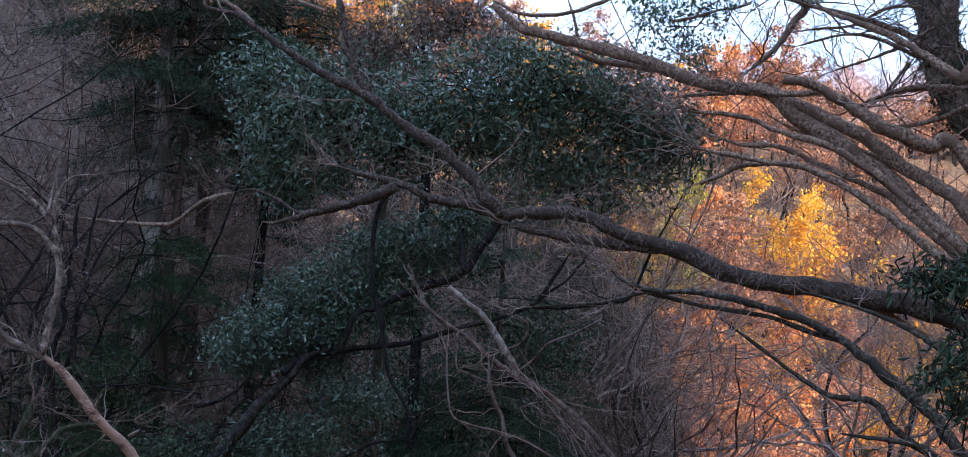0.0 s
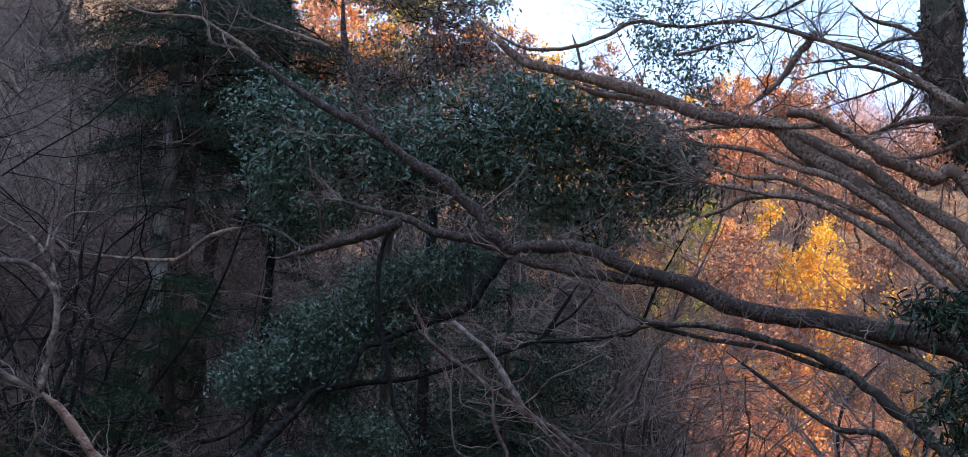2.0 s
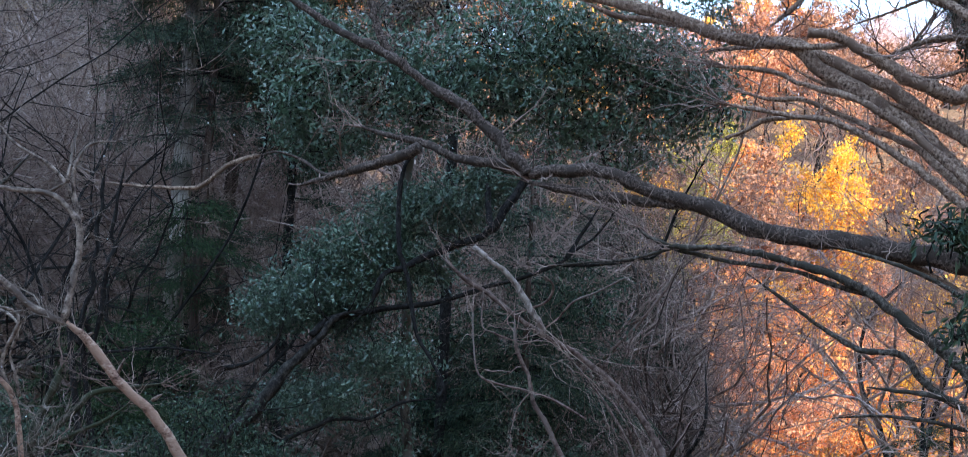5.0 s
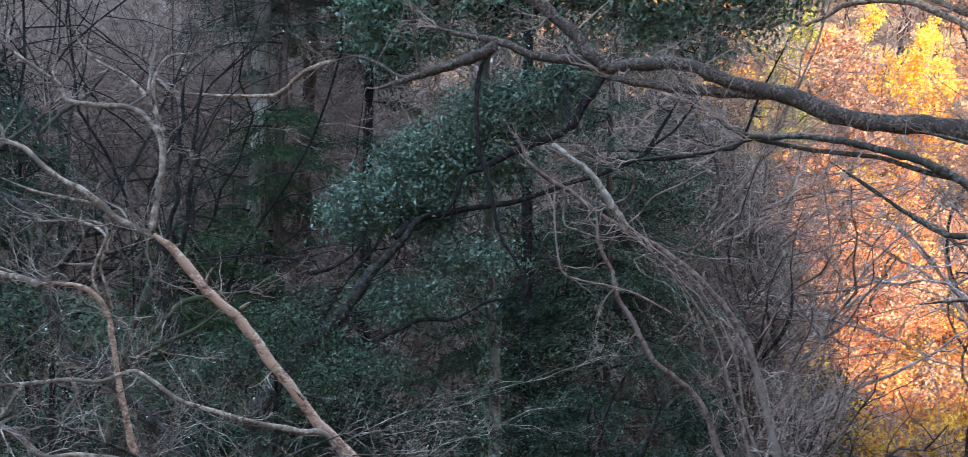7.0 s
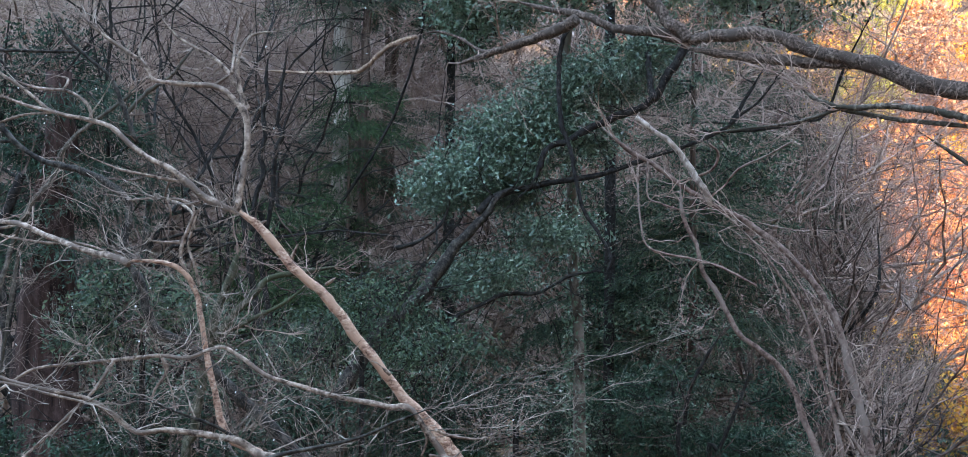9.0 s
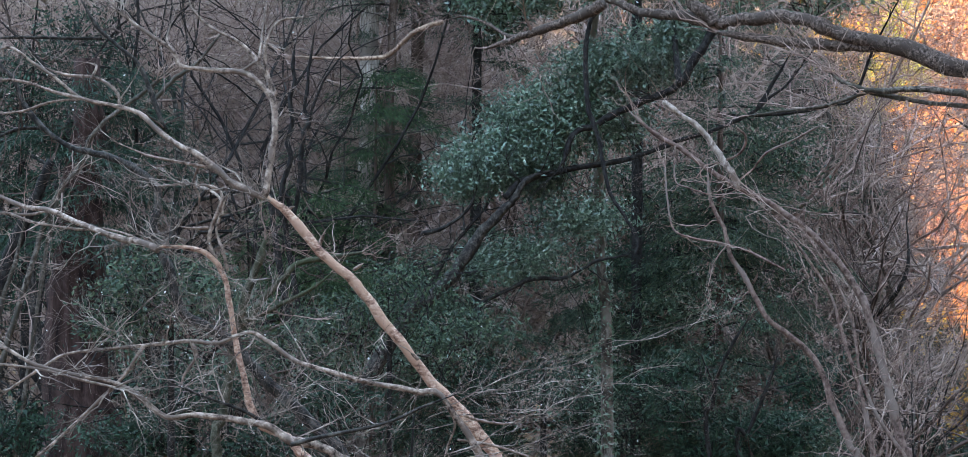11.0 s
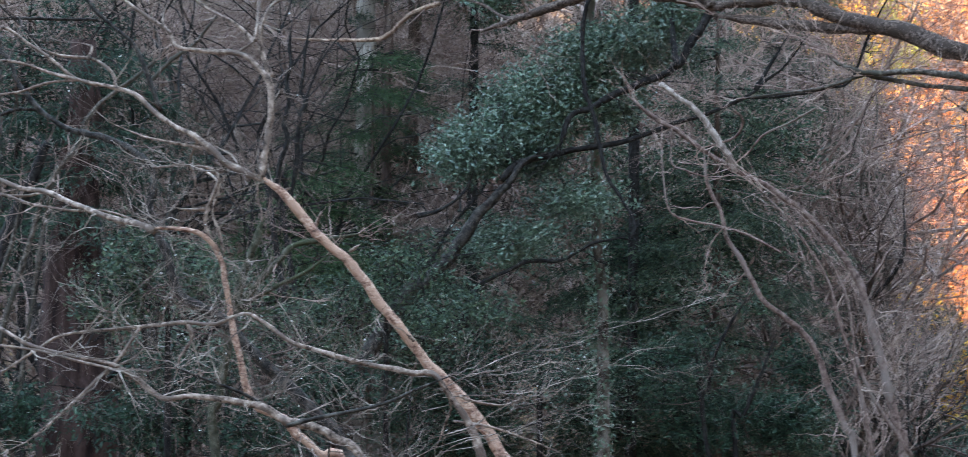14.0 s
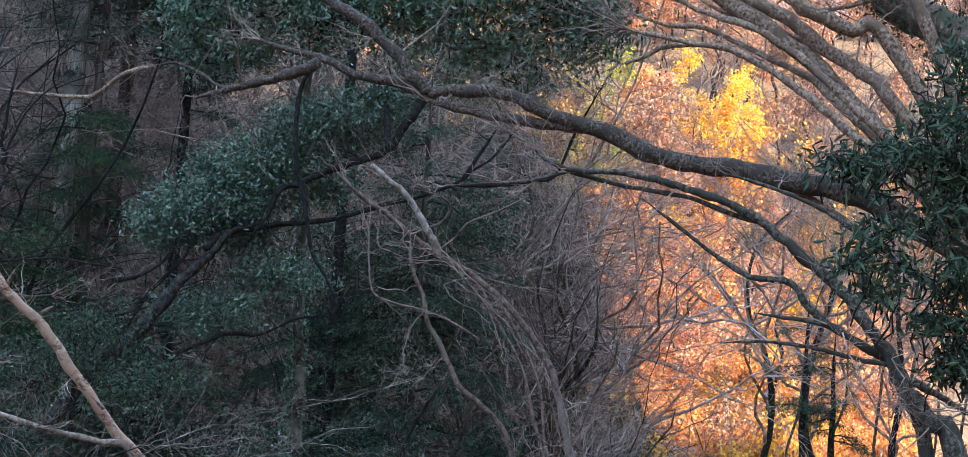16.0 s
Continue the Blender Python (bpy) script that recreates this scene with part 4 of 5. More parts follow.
def spray(name, start, heads, count, spread, length, thick, material, label, seed):
    """A shrub of long sweeping twigs that leave stems in a common direction."""
    rng = np.random.default_rng(seed)
    start = np.array(start, float)
    base = np.array([start[0], start[1], float(ground_z(start[0], start[1]))])
    ob = thing(name, base, label, "shrub")
    line = [(*(base * (1 - u) + start * u + (0.25 * math.sin(5 * u + seed) * (1 - u), 0.1 * u * (1 - u), -0.1 * (1 - u))), 0.028 - 0.016 * u) for u in (0, 0.2, 0.4, 0.6, 0.8, 1.0)]
    me, P, R = limb_mesh("stem", line, DARK_BARK, base, rng, 8)
    part("stem", me, ob)
    p, r = resample(P, R)
    lines = []
    for i in range(count):
        d = np.array(heads[i % len(heads)], float)
        d = unit(d + rng.normal(size=3) * spread)
        u = np.linspace(0, 1, 15)[:, None]
        ln = length * rng.uniform(0.5, 1.15)
        q = start - np.array([0, 0, 1.0]) * rng.uniform(0, 0.5) + rng.normal(size=3) * (0.15, 0.2, 0.12) + d * u * ln + np.array([0, 0, 1.0]) * (0.12 * u - 0.16 * u * u) * ln
        q += np.cumsum(rng.normal(size=(15, 3)) * 0.017 * ln, 0)
        lines.append(q)
    P = np.array(lines)
    R = np.linspace(1, 0.3, 15)[None] * thick * rng.uniform(0.7, 1.3, (count, 1))
    p2, r2 = sprout(P, R, count * 12, length * 0.26, thick * 0.55, rng, spread=0.45, lift=0.05, rings=9, wander=0.22)
    p3, r3 = sprout(p2, r2, count * 60, length * 0.1, thick * 0.46, rng, spread=0.6, lift=0.05, rings=6, wander=0.25)
    part("twig_growth", twig_mesh("twig_growth", [(P, R, 5), (p2, r2, 3), (p3, r3, 3)], material, base, rng), ob, "long fine sweeping twigs", "stuff")
    return ob


spray("twiggy_shrub", (-1.33, 8.31, 0.88), [(1, 0.1, 0.36), (1, 0.2, 0.26), (1, -0.1, 0.16), (1, 0.1, 0.31), (-0.7, 0.1, 0.3)], 12, 0.11, 1.75, 0.0026, NEAR_TWIG, "shrub of long pale sweeping twigs", 101)
spray("twiggy_shrub", (-1.92, 9.05, 0.59), [(0.8, 0.1, 0.4), (0.2, 0.2, 0.6), (-0.7, 0.1, 0.3), (1, 0, 0.1)], 8, 0.2, 1.0, 0.0028, SHADED_TWIG, "shrub of tangled grey twigs", 102)
spray("twiggy_shrub", (-3.04, 9.32, 0.47), [(-0.9, 0.1, 0.3), (0.3, 0.1, 0.5), (-0.4, 0.2, 0.5), (0.9, 0, 0.2)], 9, 0.2, 1.0, 0.0027, SHADED_TWIG, "shrub of tangled grey twigs", 103)
spray("twiggy_shrub", (1.97, 15.39, -0.17), [(0.3, 0.1, 0.9), (-0.3, 0.1, 0.9), (0.7, 0.2, 0.7), (0.1, 0, 1)], 12, 0.16, 2.2, 0.0045, TWIG, "thicket of upright bare stems", 104)
spray("twiggy_shrub", (2.52, 16.99, 0.44), [(0.3, 0.1, 0.9), (-0.2, 0.1, 0.9), (0.6, 0.2, 0.7), (0.1, 0, 1)], 14, 0.18, 2.2, 0.0045, TWIG, "thicket of upright bare stems", 105)


MOSSY_TREE = [
    ("trunk", "-3.27,12.69,1.85,0.033 -3.31,12.69,1.71,0.034 -3.37,12.69,1.54,0.035 -3.45,12.68,1.32,0.036 -3.51,12.68,1.08,0.037 -3.55,12.68,0.78,0.039 -3.61,12.68,0.37,0.041 -3.65,12.68,-0.06,0.043 -3.2,12.6,-3.6,0.09 -3.2,12.6,-6.3,0.12"),
    ("limb", "-2.49,12.99,1.75,0.015 -2.74,12.92,1.7,0.02 -3.03,12.84,1.65,0.024 -3.15,12.8,1.52,0.027 -3.32,12.74,1.33,0.031 -3.47,12.68,1.12,0.035"),
    ("branch", "-2.73,12.86,1.59,0.013 -2.92,12.82,1.43,0.015 -3.12,12.77,1.33,0.018 -3.32,12.72,1.22,0.02 -3.49,12.68,1.08,0.023"),
]
big_tree("mossy_tree", MOSSY_TREE, MOSS_BARK, TWIG, "small forked tree with moss-green bark", 19, [(30, 0.6, 0.006, 6, 4), (160, 0.4, 0.003, 5, 3), (500, 0.2, 0.002, 4, 3)])

SLIM_TREE = [
    ("trunk", "-4.93,15.48,3.66,0.019 -5.24,15.45,3.37,0.02 -5.52,15.42,3.17,0.021 -5.77,15.39,2.92,0.023 -5.86,15.38,2.64,0.024 -6.05,15.36,2.42,0.025 -6.2,15.35,2.14,0.026 -6.39,15.34,1.52,0.028 -6.54,15.33,1.02,0.03 -6.72,15.32,0.4,0.032 -6.85,15.31,-0.16,0.034 -7,15.5,-3.2,0.06 -7,15.4,-6.6,0.09"),
    ("trunk", "-5.92,15.38,2.64,0.016 -6.08,15.36,2.33,0.017 -6.17,15.36,2.02,0.018 -6.25,15.36,1.52,0.02 -6.33,15.36,0.96,0.022 -6.42,15.36,0.34,0.025 -6.52,15.36,-0.44,0.028 -6.6,15.5,-3.2,0.05 -6.6,15.4,-6.6,0.07"),
    ("trunk", "-6.62,15.8,2.16,0.019 -6.71,15.8,1.71,0.021 -6.81,15.79,1.39,0.023 -6.97,15.78,0.81,0.026 -7.13,15.77,0.17,0.029 -7.6,15.6,-3.2,0.06 -7.6,15.4,-6.6,0.08"),
    ("limb", "-4.72,16.51,4.15,0.013 -4.88,16.49,3.96,0.016 -5.01,16.48,3.79,0.019 -5.24,16.45,3.63,0.022 -5.5,16.42,3.36,0.026"),
]
big_tree("slim_leaning_tree", SLIM_TREE, MID_BARK, TWIG, "slim grey leaning stems in shade", 20, [(30, 0.8, 0.007, 6, 4), (180, 0.5, 0.0035, 5, 3), (600, 0.25, 0.002, 4, 3)])


WAVY = [
    ("trunk", "-4.12,17.20,4.09,0.020 -4.14,17.20,3.85,0.022 -4.12,17.20,3.65,0.023 -4.17,17.20,3.48,0.025 -4.14,17.20,3.24,0.026 -4.19,17.20,3.03,0.028 -4.16,17.20,2.83,0.029 -4.24,17.20,2.52,0.031 -4.28,17.20,2.18,0.032 -4.29,17.20,1.77,0.034 -2.80,17.30,-6.60,0.080"),
    ("trunk", "-3.94,17.40,4.26,0.016 -4.00,17.40,3.86,0.018 -4.02,17.40,3.63,0.019 -4.05,17.40,3.39,0.021 -3.99,17.40,3.27,0.022 -4.05,17.40,3.12,0.024 -4.08,17.40,2.87,0.025 -4.10,17.40,2.53,0.027 -4.15,17.40,2.22,0.028 -4.21,17.40,1.77,0.030 -2.60,17.40,-6.60,0.070"),
    ("branch", "-3.45,17.40,4.11,0.008 -3.66,17.40,3.94,0.010 -3.83,17.40,3.70,0.013 -3.97,17.40,3.36,0.015 -4.06,17.40,3.05,0.018"),
]
big_tree("wavy_stemmed_tree", WAVY, DARK_BARK, SHADED_TWIG, "bare tree with two dark wavy stems in shade", 23, [(40, 0.9, 0.008, 8, 4), (240, 0.5, 0.004, 6, 3), (800, 0.25, 0.0025, 5, 3)])

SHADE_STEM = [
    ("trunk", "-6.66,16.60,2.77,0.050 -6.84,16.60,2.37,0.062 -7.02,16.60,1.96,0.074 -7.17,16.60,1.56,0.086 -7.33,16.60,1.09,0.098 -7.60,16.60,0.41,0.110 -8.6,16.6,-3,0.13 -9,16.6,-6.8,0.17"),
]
big_tree("dark_leaning_tree", SHADE_STEM, DARK_BARK, SHADED_TWIG, "thick dark leaning trunk in deep shade", 25, [(16, 0.9, 0.008, 8, 4), (90, 0.5, 0.004, 6, 3)])

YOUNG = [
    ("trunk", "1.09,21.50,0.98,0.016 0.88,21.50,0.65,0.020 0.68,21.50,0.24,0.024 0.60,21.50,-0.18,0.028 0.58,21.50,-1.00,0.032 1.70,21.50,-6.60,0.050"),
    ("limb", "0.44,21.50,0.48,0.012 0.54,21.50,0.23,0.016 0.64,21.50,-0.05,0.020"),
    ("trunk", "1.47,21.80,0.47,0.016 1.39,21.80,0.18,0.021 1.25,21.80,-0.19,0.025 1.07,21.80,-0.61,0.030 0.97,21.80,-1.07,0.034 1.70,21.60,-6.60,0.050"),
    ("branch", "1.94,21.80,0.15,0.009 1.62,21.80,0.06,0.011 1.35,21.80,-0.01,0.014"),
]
big_tree("young_forked_tree", YOUNG, DARK_BARK, SHADED_TWIG, "young tree with dark forked stems in deep shade", 24, [(30, 0.9, 0.008, 8, 4), (160, 0.5, 0.004, 6, 3)])


# ---- evergreens ----
def evergreen(name, foot, stems, spec, clusters, count, size, tight, material, label, seed, slim=0.42, wood=None):
    rng = np.random.default_rng(seed)
    base = np.array(on_ground(*foot))
    ob = thing(name, base, label, "tree")
    for stem in stems:
        line = [(base[0], base[1], base[2], stem[0][3] * 1.3)] + list(stem)
        me, _, _ = limb_mesh("trunk", line, wood or DARK_BARK, base, rng)
        part("trunk", me, ob)
    leaves, mids, hearts = lobes(spec, clusters, count, tight, rng, 0.25)
    hearts = mids + (hearts - mids) * rng.uniform(0.25, 0.7, (len(mids), 1)) + rng.normal(size=mids.shape) * 0.15
    u = np.linspace(0, 1, 5)[None, :, None]
    P = hearts[:, None, :] * (1 - u) + mids[:, None, :] * u
    P += rng.normal(size=P.shape) * 0.04 * (u * (1 - u) * 4)
    P[:, :, 2] -= 0.1 * (1 - u[:, :, 0]) ** 2
    R = np.linspace(0.009, 0.003, 5)[None, :].repeat(len(P), 0)
    part("branch_growth", twig_mesh("branch_growth", [(P, R, 4)], DARK_BARK, base, rng), ob, "thin dark branches inside the crown", "stuff")
    part("foliage", leaf_mesh("foliage", leaves, size, material, base, rng, slim=slim), ob, "", "stuff")
    return ob


crown = evergreen("broadleaf_evergreen", (-0.77, 20.91), [[(-0.79, 20.89, 0.12, 0.075), (-0.87, 20.85, 1.57, 0.07), (-0.9, 20.83, 2.54, 0.068), (-0.94, 20.81, 3.51, 0.064), (-1.0, 20.85, 4.6, 0.058), (-0.8, 20.6, 5.5, 0.045), (-0.3, 20.2, 6.2, 0.03)]],
    [(0.39, 19.93, 6.26, 1.3, 0.9, 0.7), (1.33, 19.79, 6.37, 1.1, 0.9, 0.65), (2.14, 19.75, 5.85, 0.95, 0.8, 0.75), (2.7, 19.76, 5.65, 0.45, 0.6, 0.55), (1.22, 19.91, 5.58, 1.2, 0.8, 0.6),
     (-0.05, 20.22, 5.73, 1.0, 0.8, 0.7), (-2.12, 20.06, 5.73, 0.75, 0.8, 0.85), (-1.5, 20.12, 5.94, 0.75, 0.8, 0.9), (-2.09, 20.14, 5.18, 0.6, 0.7, 0.5), (-0.85, 20.35, 5.62, 0.8, 0.8, 0.6), (-2.52, 20.37, 6.43, 0.6, 0.7, 0.6), (1.81, 20.07, 5.09, 0.9, 0.6, 0.35)],
    900, 36000, 0.085, 0.15, EVERGREEN, "dense dark evergreen with glossy oval leaves and a pale mottled trunk", 21, wood=MOTTLED_BARK)
g = np.random.default_rng(150)
up = g.uniform(0, 1, 1500)
at = np.stack([-0.79 - 0.15 * up, 20.89 - 0.08 * up, -1.5 + 5.6 * up], -1) + unit(g.normal(size=(1500, 3)) * (1, 1, 0.1)) * g.uniform(0.08, 0.17, (1500, 1))
keep = np.array([noise.noise(Vector((0, 0, z * 1.6))) > -0.12 for z in at[:, 2]])
part("climbing_leaf_growth", leaf_mesh("climbing_leaf_growth", at[keep], 0.07, EVERGREEN, np.array(crown.location), g, droop=-0.6), crown, "small leaves climbing the trunk", "stuff")
evergreen("glossy_evergreen", (6.2, 11.0), [[(5.6, 11.2, 0.2, 0.05), (4.9, 11.5, 2.4, 0.03), (4.6, 11.6, 3.8, 0.02)]],
    [(4.29, 11.60, 3.48, 0.20, 0.3, 0.22), (3.96, 11.60, 3.24, 0.24, 0.3, 0.15), (4.30, 11.60, 3.10, 0.27, 0.3, 0.20), (3.64, 11.60, 3.09, 0.20, 0.3, 0.10), (3.38, 11.60, 3.08, 0.12, 0.3, 0.06), (3.83, 11.60, 2.93, 0.27, 0.3, 0.11), (4.22, 11.60, 2.75, 0.27, 0.3, 0.15), (3.80, 11.60, 2.60, 0.18, 0.3, 0.11), (3.67, 11.60, 2.36, 0.22, 0.3, 0.13), (3.98, 11.60, 2.29, 0.20, 0.3, 0.13), (4.33, 11.60, 2.31, 0.22, 0.3, 0.20), (3.82, 11.60, 2.12, 0.13, 0.3, 0.07), (4.25, 11.60, 1.94, 0.24, 0.3, 0.13), (4.43, 11.60, 1.63, 0.18, 0.3, 0.18), (4.59, 11.60, 2.98, 0.27, 0.3, 0.66), (4.63, 11.60, 1.96, 0.27, 0.3, 0.53), (4.36, 11.60, 3.91, 0.22, 0.3, 0.27)],
    330, 5200, 0.105, 0.085, NEEDLE, "evergreen with long dark glossy leaves beside the oak", 22, 0.28)
evergreen("low_evergreen_shrub", (-4.4, 13.8), [[(-4.4, 13.8, 0.3, 0.03), (-4.4, 13.7, 1.3, 0.02)]],
    [(-4.45, 13.7, 1.5, 0.5, 0.5, 0.3), (-4.0, 13.7, 1.25, 0.4, 0.4, 0.25), (-4.8, 13.6, 1.2, 0.35, 0.4, 0.3)], 110, 5200, 0.055, 0.1, NEEDLE, "low evergreen shrub with small dark leaves", 23)
evergreen("low_evergreen_shrub", (-2.8, 15.9), [[(-2.8, 15.9, 0.2, 0.03), (-2.8, 15.8, 1.3, 0.02)]],
    [(-2.7, 15.8, 1.5, 0.55, 0.5, 0.3), (-3.2, 15.7, 1.1, 0.6, 0.5, 0.3), (-2.2, 15.8, 1.0, 0.7, 0.5, 0.35), (-3.6, 15.5, 0.6, 0.8, 0.5, 0.4)], 180, 8000, 0.05, 0.12, NEEDLE, "low evergreen shrub with small dark leaves", 24)
evergreen("understory_evergreen", (0.6, 24.5), [[(0.6, 24.5, -3, 0.06), (0.5, 24.4, -0.5, 0.04)]],
    [(0.2, 24.4, -0.2, 1.3, 0.9, 0.7), (-1.2, 24.6, -0.5, 1.0, 0.8, 0.6), (1.6, 24.5, -0.9, 1.0, 0.8, 0.6), (0.6, 24.6, 1.0, 1.2, 0.7, 0.5)], 240, 6000, 0.08, 0.16, EVERGREEN, "dark evergreen undergrowth in shade", 25)
evergreen("understory_evergreen", (-5.5, 22.0), [[(-5.5, 22.0, -3, 0.06), (-5.4, 21.8, 0.5, 0.04)]],
    [(-5.3, 21.8, 1.2, 1.1, 0.8, 0.5), (-3.8, 22.0, 0.6, 1.3, 0.9, 0.6), (-6.8, 21.8, 0.4, 1.2, 0.9, 0.7)], 200, 5200, 0.08, 0.16, EVERGREEN, "dark evergreen undergrowth in shade", 26)


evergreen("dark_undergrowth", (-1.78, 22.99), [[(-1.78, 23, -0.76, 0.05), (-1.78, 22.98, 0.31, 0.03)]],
    [(-2.13, 22.94, -0.04, 1.3, 1.0, 0.6), (-0.89, 23.1, -0.58, 1.0, 0.8, 0.7), (-3.2, 22.83, -0.85, 1.1, 0.8, 0.5), (-0.19, 25.17, 1.56, 0.9, 0.8, 0.6)], 300, 9000, 0.08, 0.16, SHADE_LEAF, "evergreen undergrowth with deep shade put into its leaf colour", 27, 0.3)
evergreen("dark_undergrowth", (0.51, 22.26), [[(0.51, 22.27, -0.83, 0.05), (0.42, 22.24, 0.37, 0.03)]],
    [(0.17, 22.22, -0.06, 0.8, 0.7, 0.6), (0.85, 22.31, -0.74, 0.9, 0.7, 0.5), (2.22, 23.48, -0.04, 0.6, 0.6, 0.6), (1.69, 22.42, -0.74, 0.7, 0.6, 0.4)], 220, 7000, 0.10, 0.15, SHADE_LEAF, "evergreen undergrowth with deep shade put into its leaf colour", 28, 0.3)
# extra dark foliage, added to deepen the shade here
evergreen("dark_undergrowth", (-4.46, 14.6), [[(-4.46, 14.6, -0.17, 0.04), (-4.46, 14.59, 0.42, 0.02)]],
    [(-4.46, 14.59, 0.42, 0.6, 0.6, 0.35), (-4.98, 14.53, -0.05, 0.6, 0.6, 0.35), (-3.71, 14.69, -0.05, 0.6, 0.6, 0.3), (-6.55, 15.35, -0.04, 0.6, 0.5, 0.4), (-3.23, 15.24, 0.26, 0.5, 0.5, 0.3)], 260, 9000, 0.07, 0.13, SHADE_LEAF, "evergreen undergrowth with deep shade put into its leaf colour", 34, 0.35)
evergreen("shade_evergreen", (0.2, 26.22), [[(0.2, 26.24, 0.75, 0.06), (0.1, 26.19, 2.77, 0.04)]],
    [(0, 26.18, 2.77, 1.3, 1.0, 0.9), (1.46, 27.35, 3.55, 1.2, 1.0, 0.8), (-0.2, 26.18, 1.36, 1.2, 1.0, 0.6), (1.41, 26.37, 1.76, 0.9, 0.8, 0.7)], 320, 9000, 0.10, 0.18, NEEDLE, "dark evergreen tree in shade", 29, 0.35)
evergreen("shade_evergreen", (-9.63, 23), [[(-9.63, 23.01, 0.82, 0.06), (-9.63, 22.98, 2.68, 0.04)]],
    [(-9.62, 22.96, 4.18, 1.1, 0.9, 0.9), (-10.74, 22.84, 3.06, 1.1, 0.9, 0.8), (-8.7, 23.06, 4.92, 0.8, 0.8, 0.7), (-8.61, 23.09, 3.8, 0.7, 0.8, 0.7), (-8.79, 23.08, 2.87, 0.6, 0.7, 0.5), (-9.91, 22.97, 1.56, 1.0, 0.9, 0.8), (-9.64, 23.99, 2.73, 0.8, 0.7, 0.5)], 420, 11000, 0.10, 0.18, SHADE_LEAF, "dark evergreen tree in shade", 30, 0.35)
evergreen("brown_leaved_tree", (-0.54, 24.52), [[(-0.48, 24.66, 5.82, 0.08), (-0.58, 24.43, 7.45, 0.05), (-0.73, 24.3, 8.31, 0.03)]],
    [(-0.92, 24.34, 8.11, 1.0, 0.8, 0.7), (0.04, 24.28, 8.35, 0.9, 0.8, 0.6), (-1.24, 24.5, 7.03, 0.7, 0.7, 0.6), (-0.09, 23.45, 7.15, 0.8, 0.7, 0.5), (-1.48, 24.4, 7.78, 0.6, 0.7, 0.6), (0.62, 23.36, 7.65, 0.6, 0.7, 0.5), (-0.68, 24.1, 9.12, 1.2, 0.8, 0.6)], 420, 15000, 0.08, 0.17, DRY, "tree with dull brown drying leaves", 41)


# ---- conifers and straight trunks ----
def conifer(name, foot, height, radius, material, label, seed, tiers=(), needle=NEEDLE, lean=0.0):
    """tiers: rows of height above the eye level datum, reach, count of drooping sprays."""
    rng = np.random.default_rng(seed)
    base = np.array(on_ground(*foot))
    ob = thing(name, base, label, "tree")
    k = 9
    line = [(base[0] + lean * i / k + rng.normal() * 0.02, base[1], base[2] + height * i / k, radius * (1.2 - 1.0 * i / k) * (1.35 if i == 0 else 1)) for i in range(k + 1)]
    me, P, R = limb_mesh("trunk", line, material, base, rng, 14, 0.07)
    part("trunk", me, ob)
    lines, needles, ways = [], [], []
    for z, reach, count in tiers:
        for _ in range(count):
            a = rng.uniform(0, 2 * math.pi)
            r = reach * rng.uniform(0.4, 1.3)
            d = np.array([math.cos(a), math.sin(a), 0])
            u = np.linspace(0, 1, 6)
            f = (z + rng.normal() * 0.42 - base[2]) / height
            p0 = np.array([base[0] + lean * f, base[1], base[2] + height * f])
            p = p0 + d * (u * r)[:, None] + np.array([0, 0, 1.0]) * (0.12 * u - 0.35 * u**2)[:, None] * r + rng.normal(size=(6, 3)) * 0.03
            lines.append(p)
            n = int(280 * r)
            v = rng.uniform(0.15, 1.02, n) ** 0.8
            side = np.array([-d[1], d[0], 0]) * (rng.normal(size=n) * 0.24 * r * np.sin(np.clip(v, 0, 1) * 2.6))[:, None]
            q = np.stack([np.interp(v, u, p[:, j]) for j in range(3)], -1) + side
            needles.append(q + rng.normal(size=(n, 3)) * (0.06, 0.06, 0.04))
            ways.append(np.repeat([d * 0.6 + (0, 0, -0.4)], n, 0) + side * 1.5)
    if lines:
        P = np.array(lines)
        R = np.linspace(0.022, 0.004, 6)[None, :].repeat(len(P), 0)
        part("branch_growth", twig_mesh("branch_growth", [(P, R, 4)], DARK_BARK, base, rng), ob, "", "stuff")
        part("foliage", leaf_mesh("foliage", np.concatenate(needles), 0.115, needle, base, rng, slim=0.13, way=np.concatenate(ways)), ob, "dark drooping needle sprays", "stuff")
    return ob


conifer("cedar", (-5.05, 26.5), 22, 0.24, PALE_TRUNK, "tall straight cedar with pale fibrous bark and sparse dark foliage", 31, [(3.5, 1.2, 9), (4.1, 1.1, 7), (4.7, 0.9, 4), (6.9, 1.2, 8), (7.6, 1.6, 12), (8.6, 1.9, 14), (9.6, 2.0, 15), (10.6, 2.0, 14), (11.6, 1.8, 12)])
conifer("cedar", (-4.62, 26.3), 20, 0.13, CEDAR_BARK, "slim dark cedar with hanging sprays", 32, [(6.5, 1.5, 6), (7.4, 1.8, 10), (8.3, 2.0, 14), (9.4, 2.0, 14), (10.6, 1.8, 12)])
conifer("cedar", (-4.75, 29.72), 24, 0.18, CEDAR_BARK, "tall dark cedar with dense hanging foliage", 43, [(6.9, 1.5, 6), (7.9, 1.6, 8), (8.9, 1.7, 10), (9.9, 1.8, 12), (11.0, 1.8, 12)])
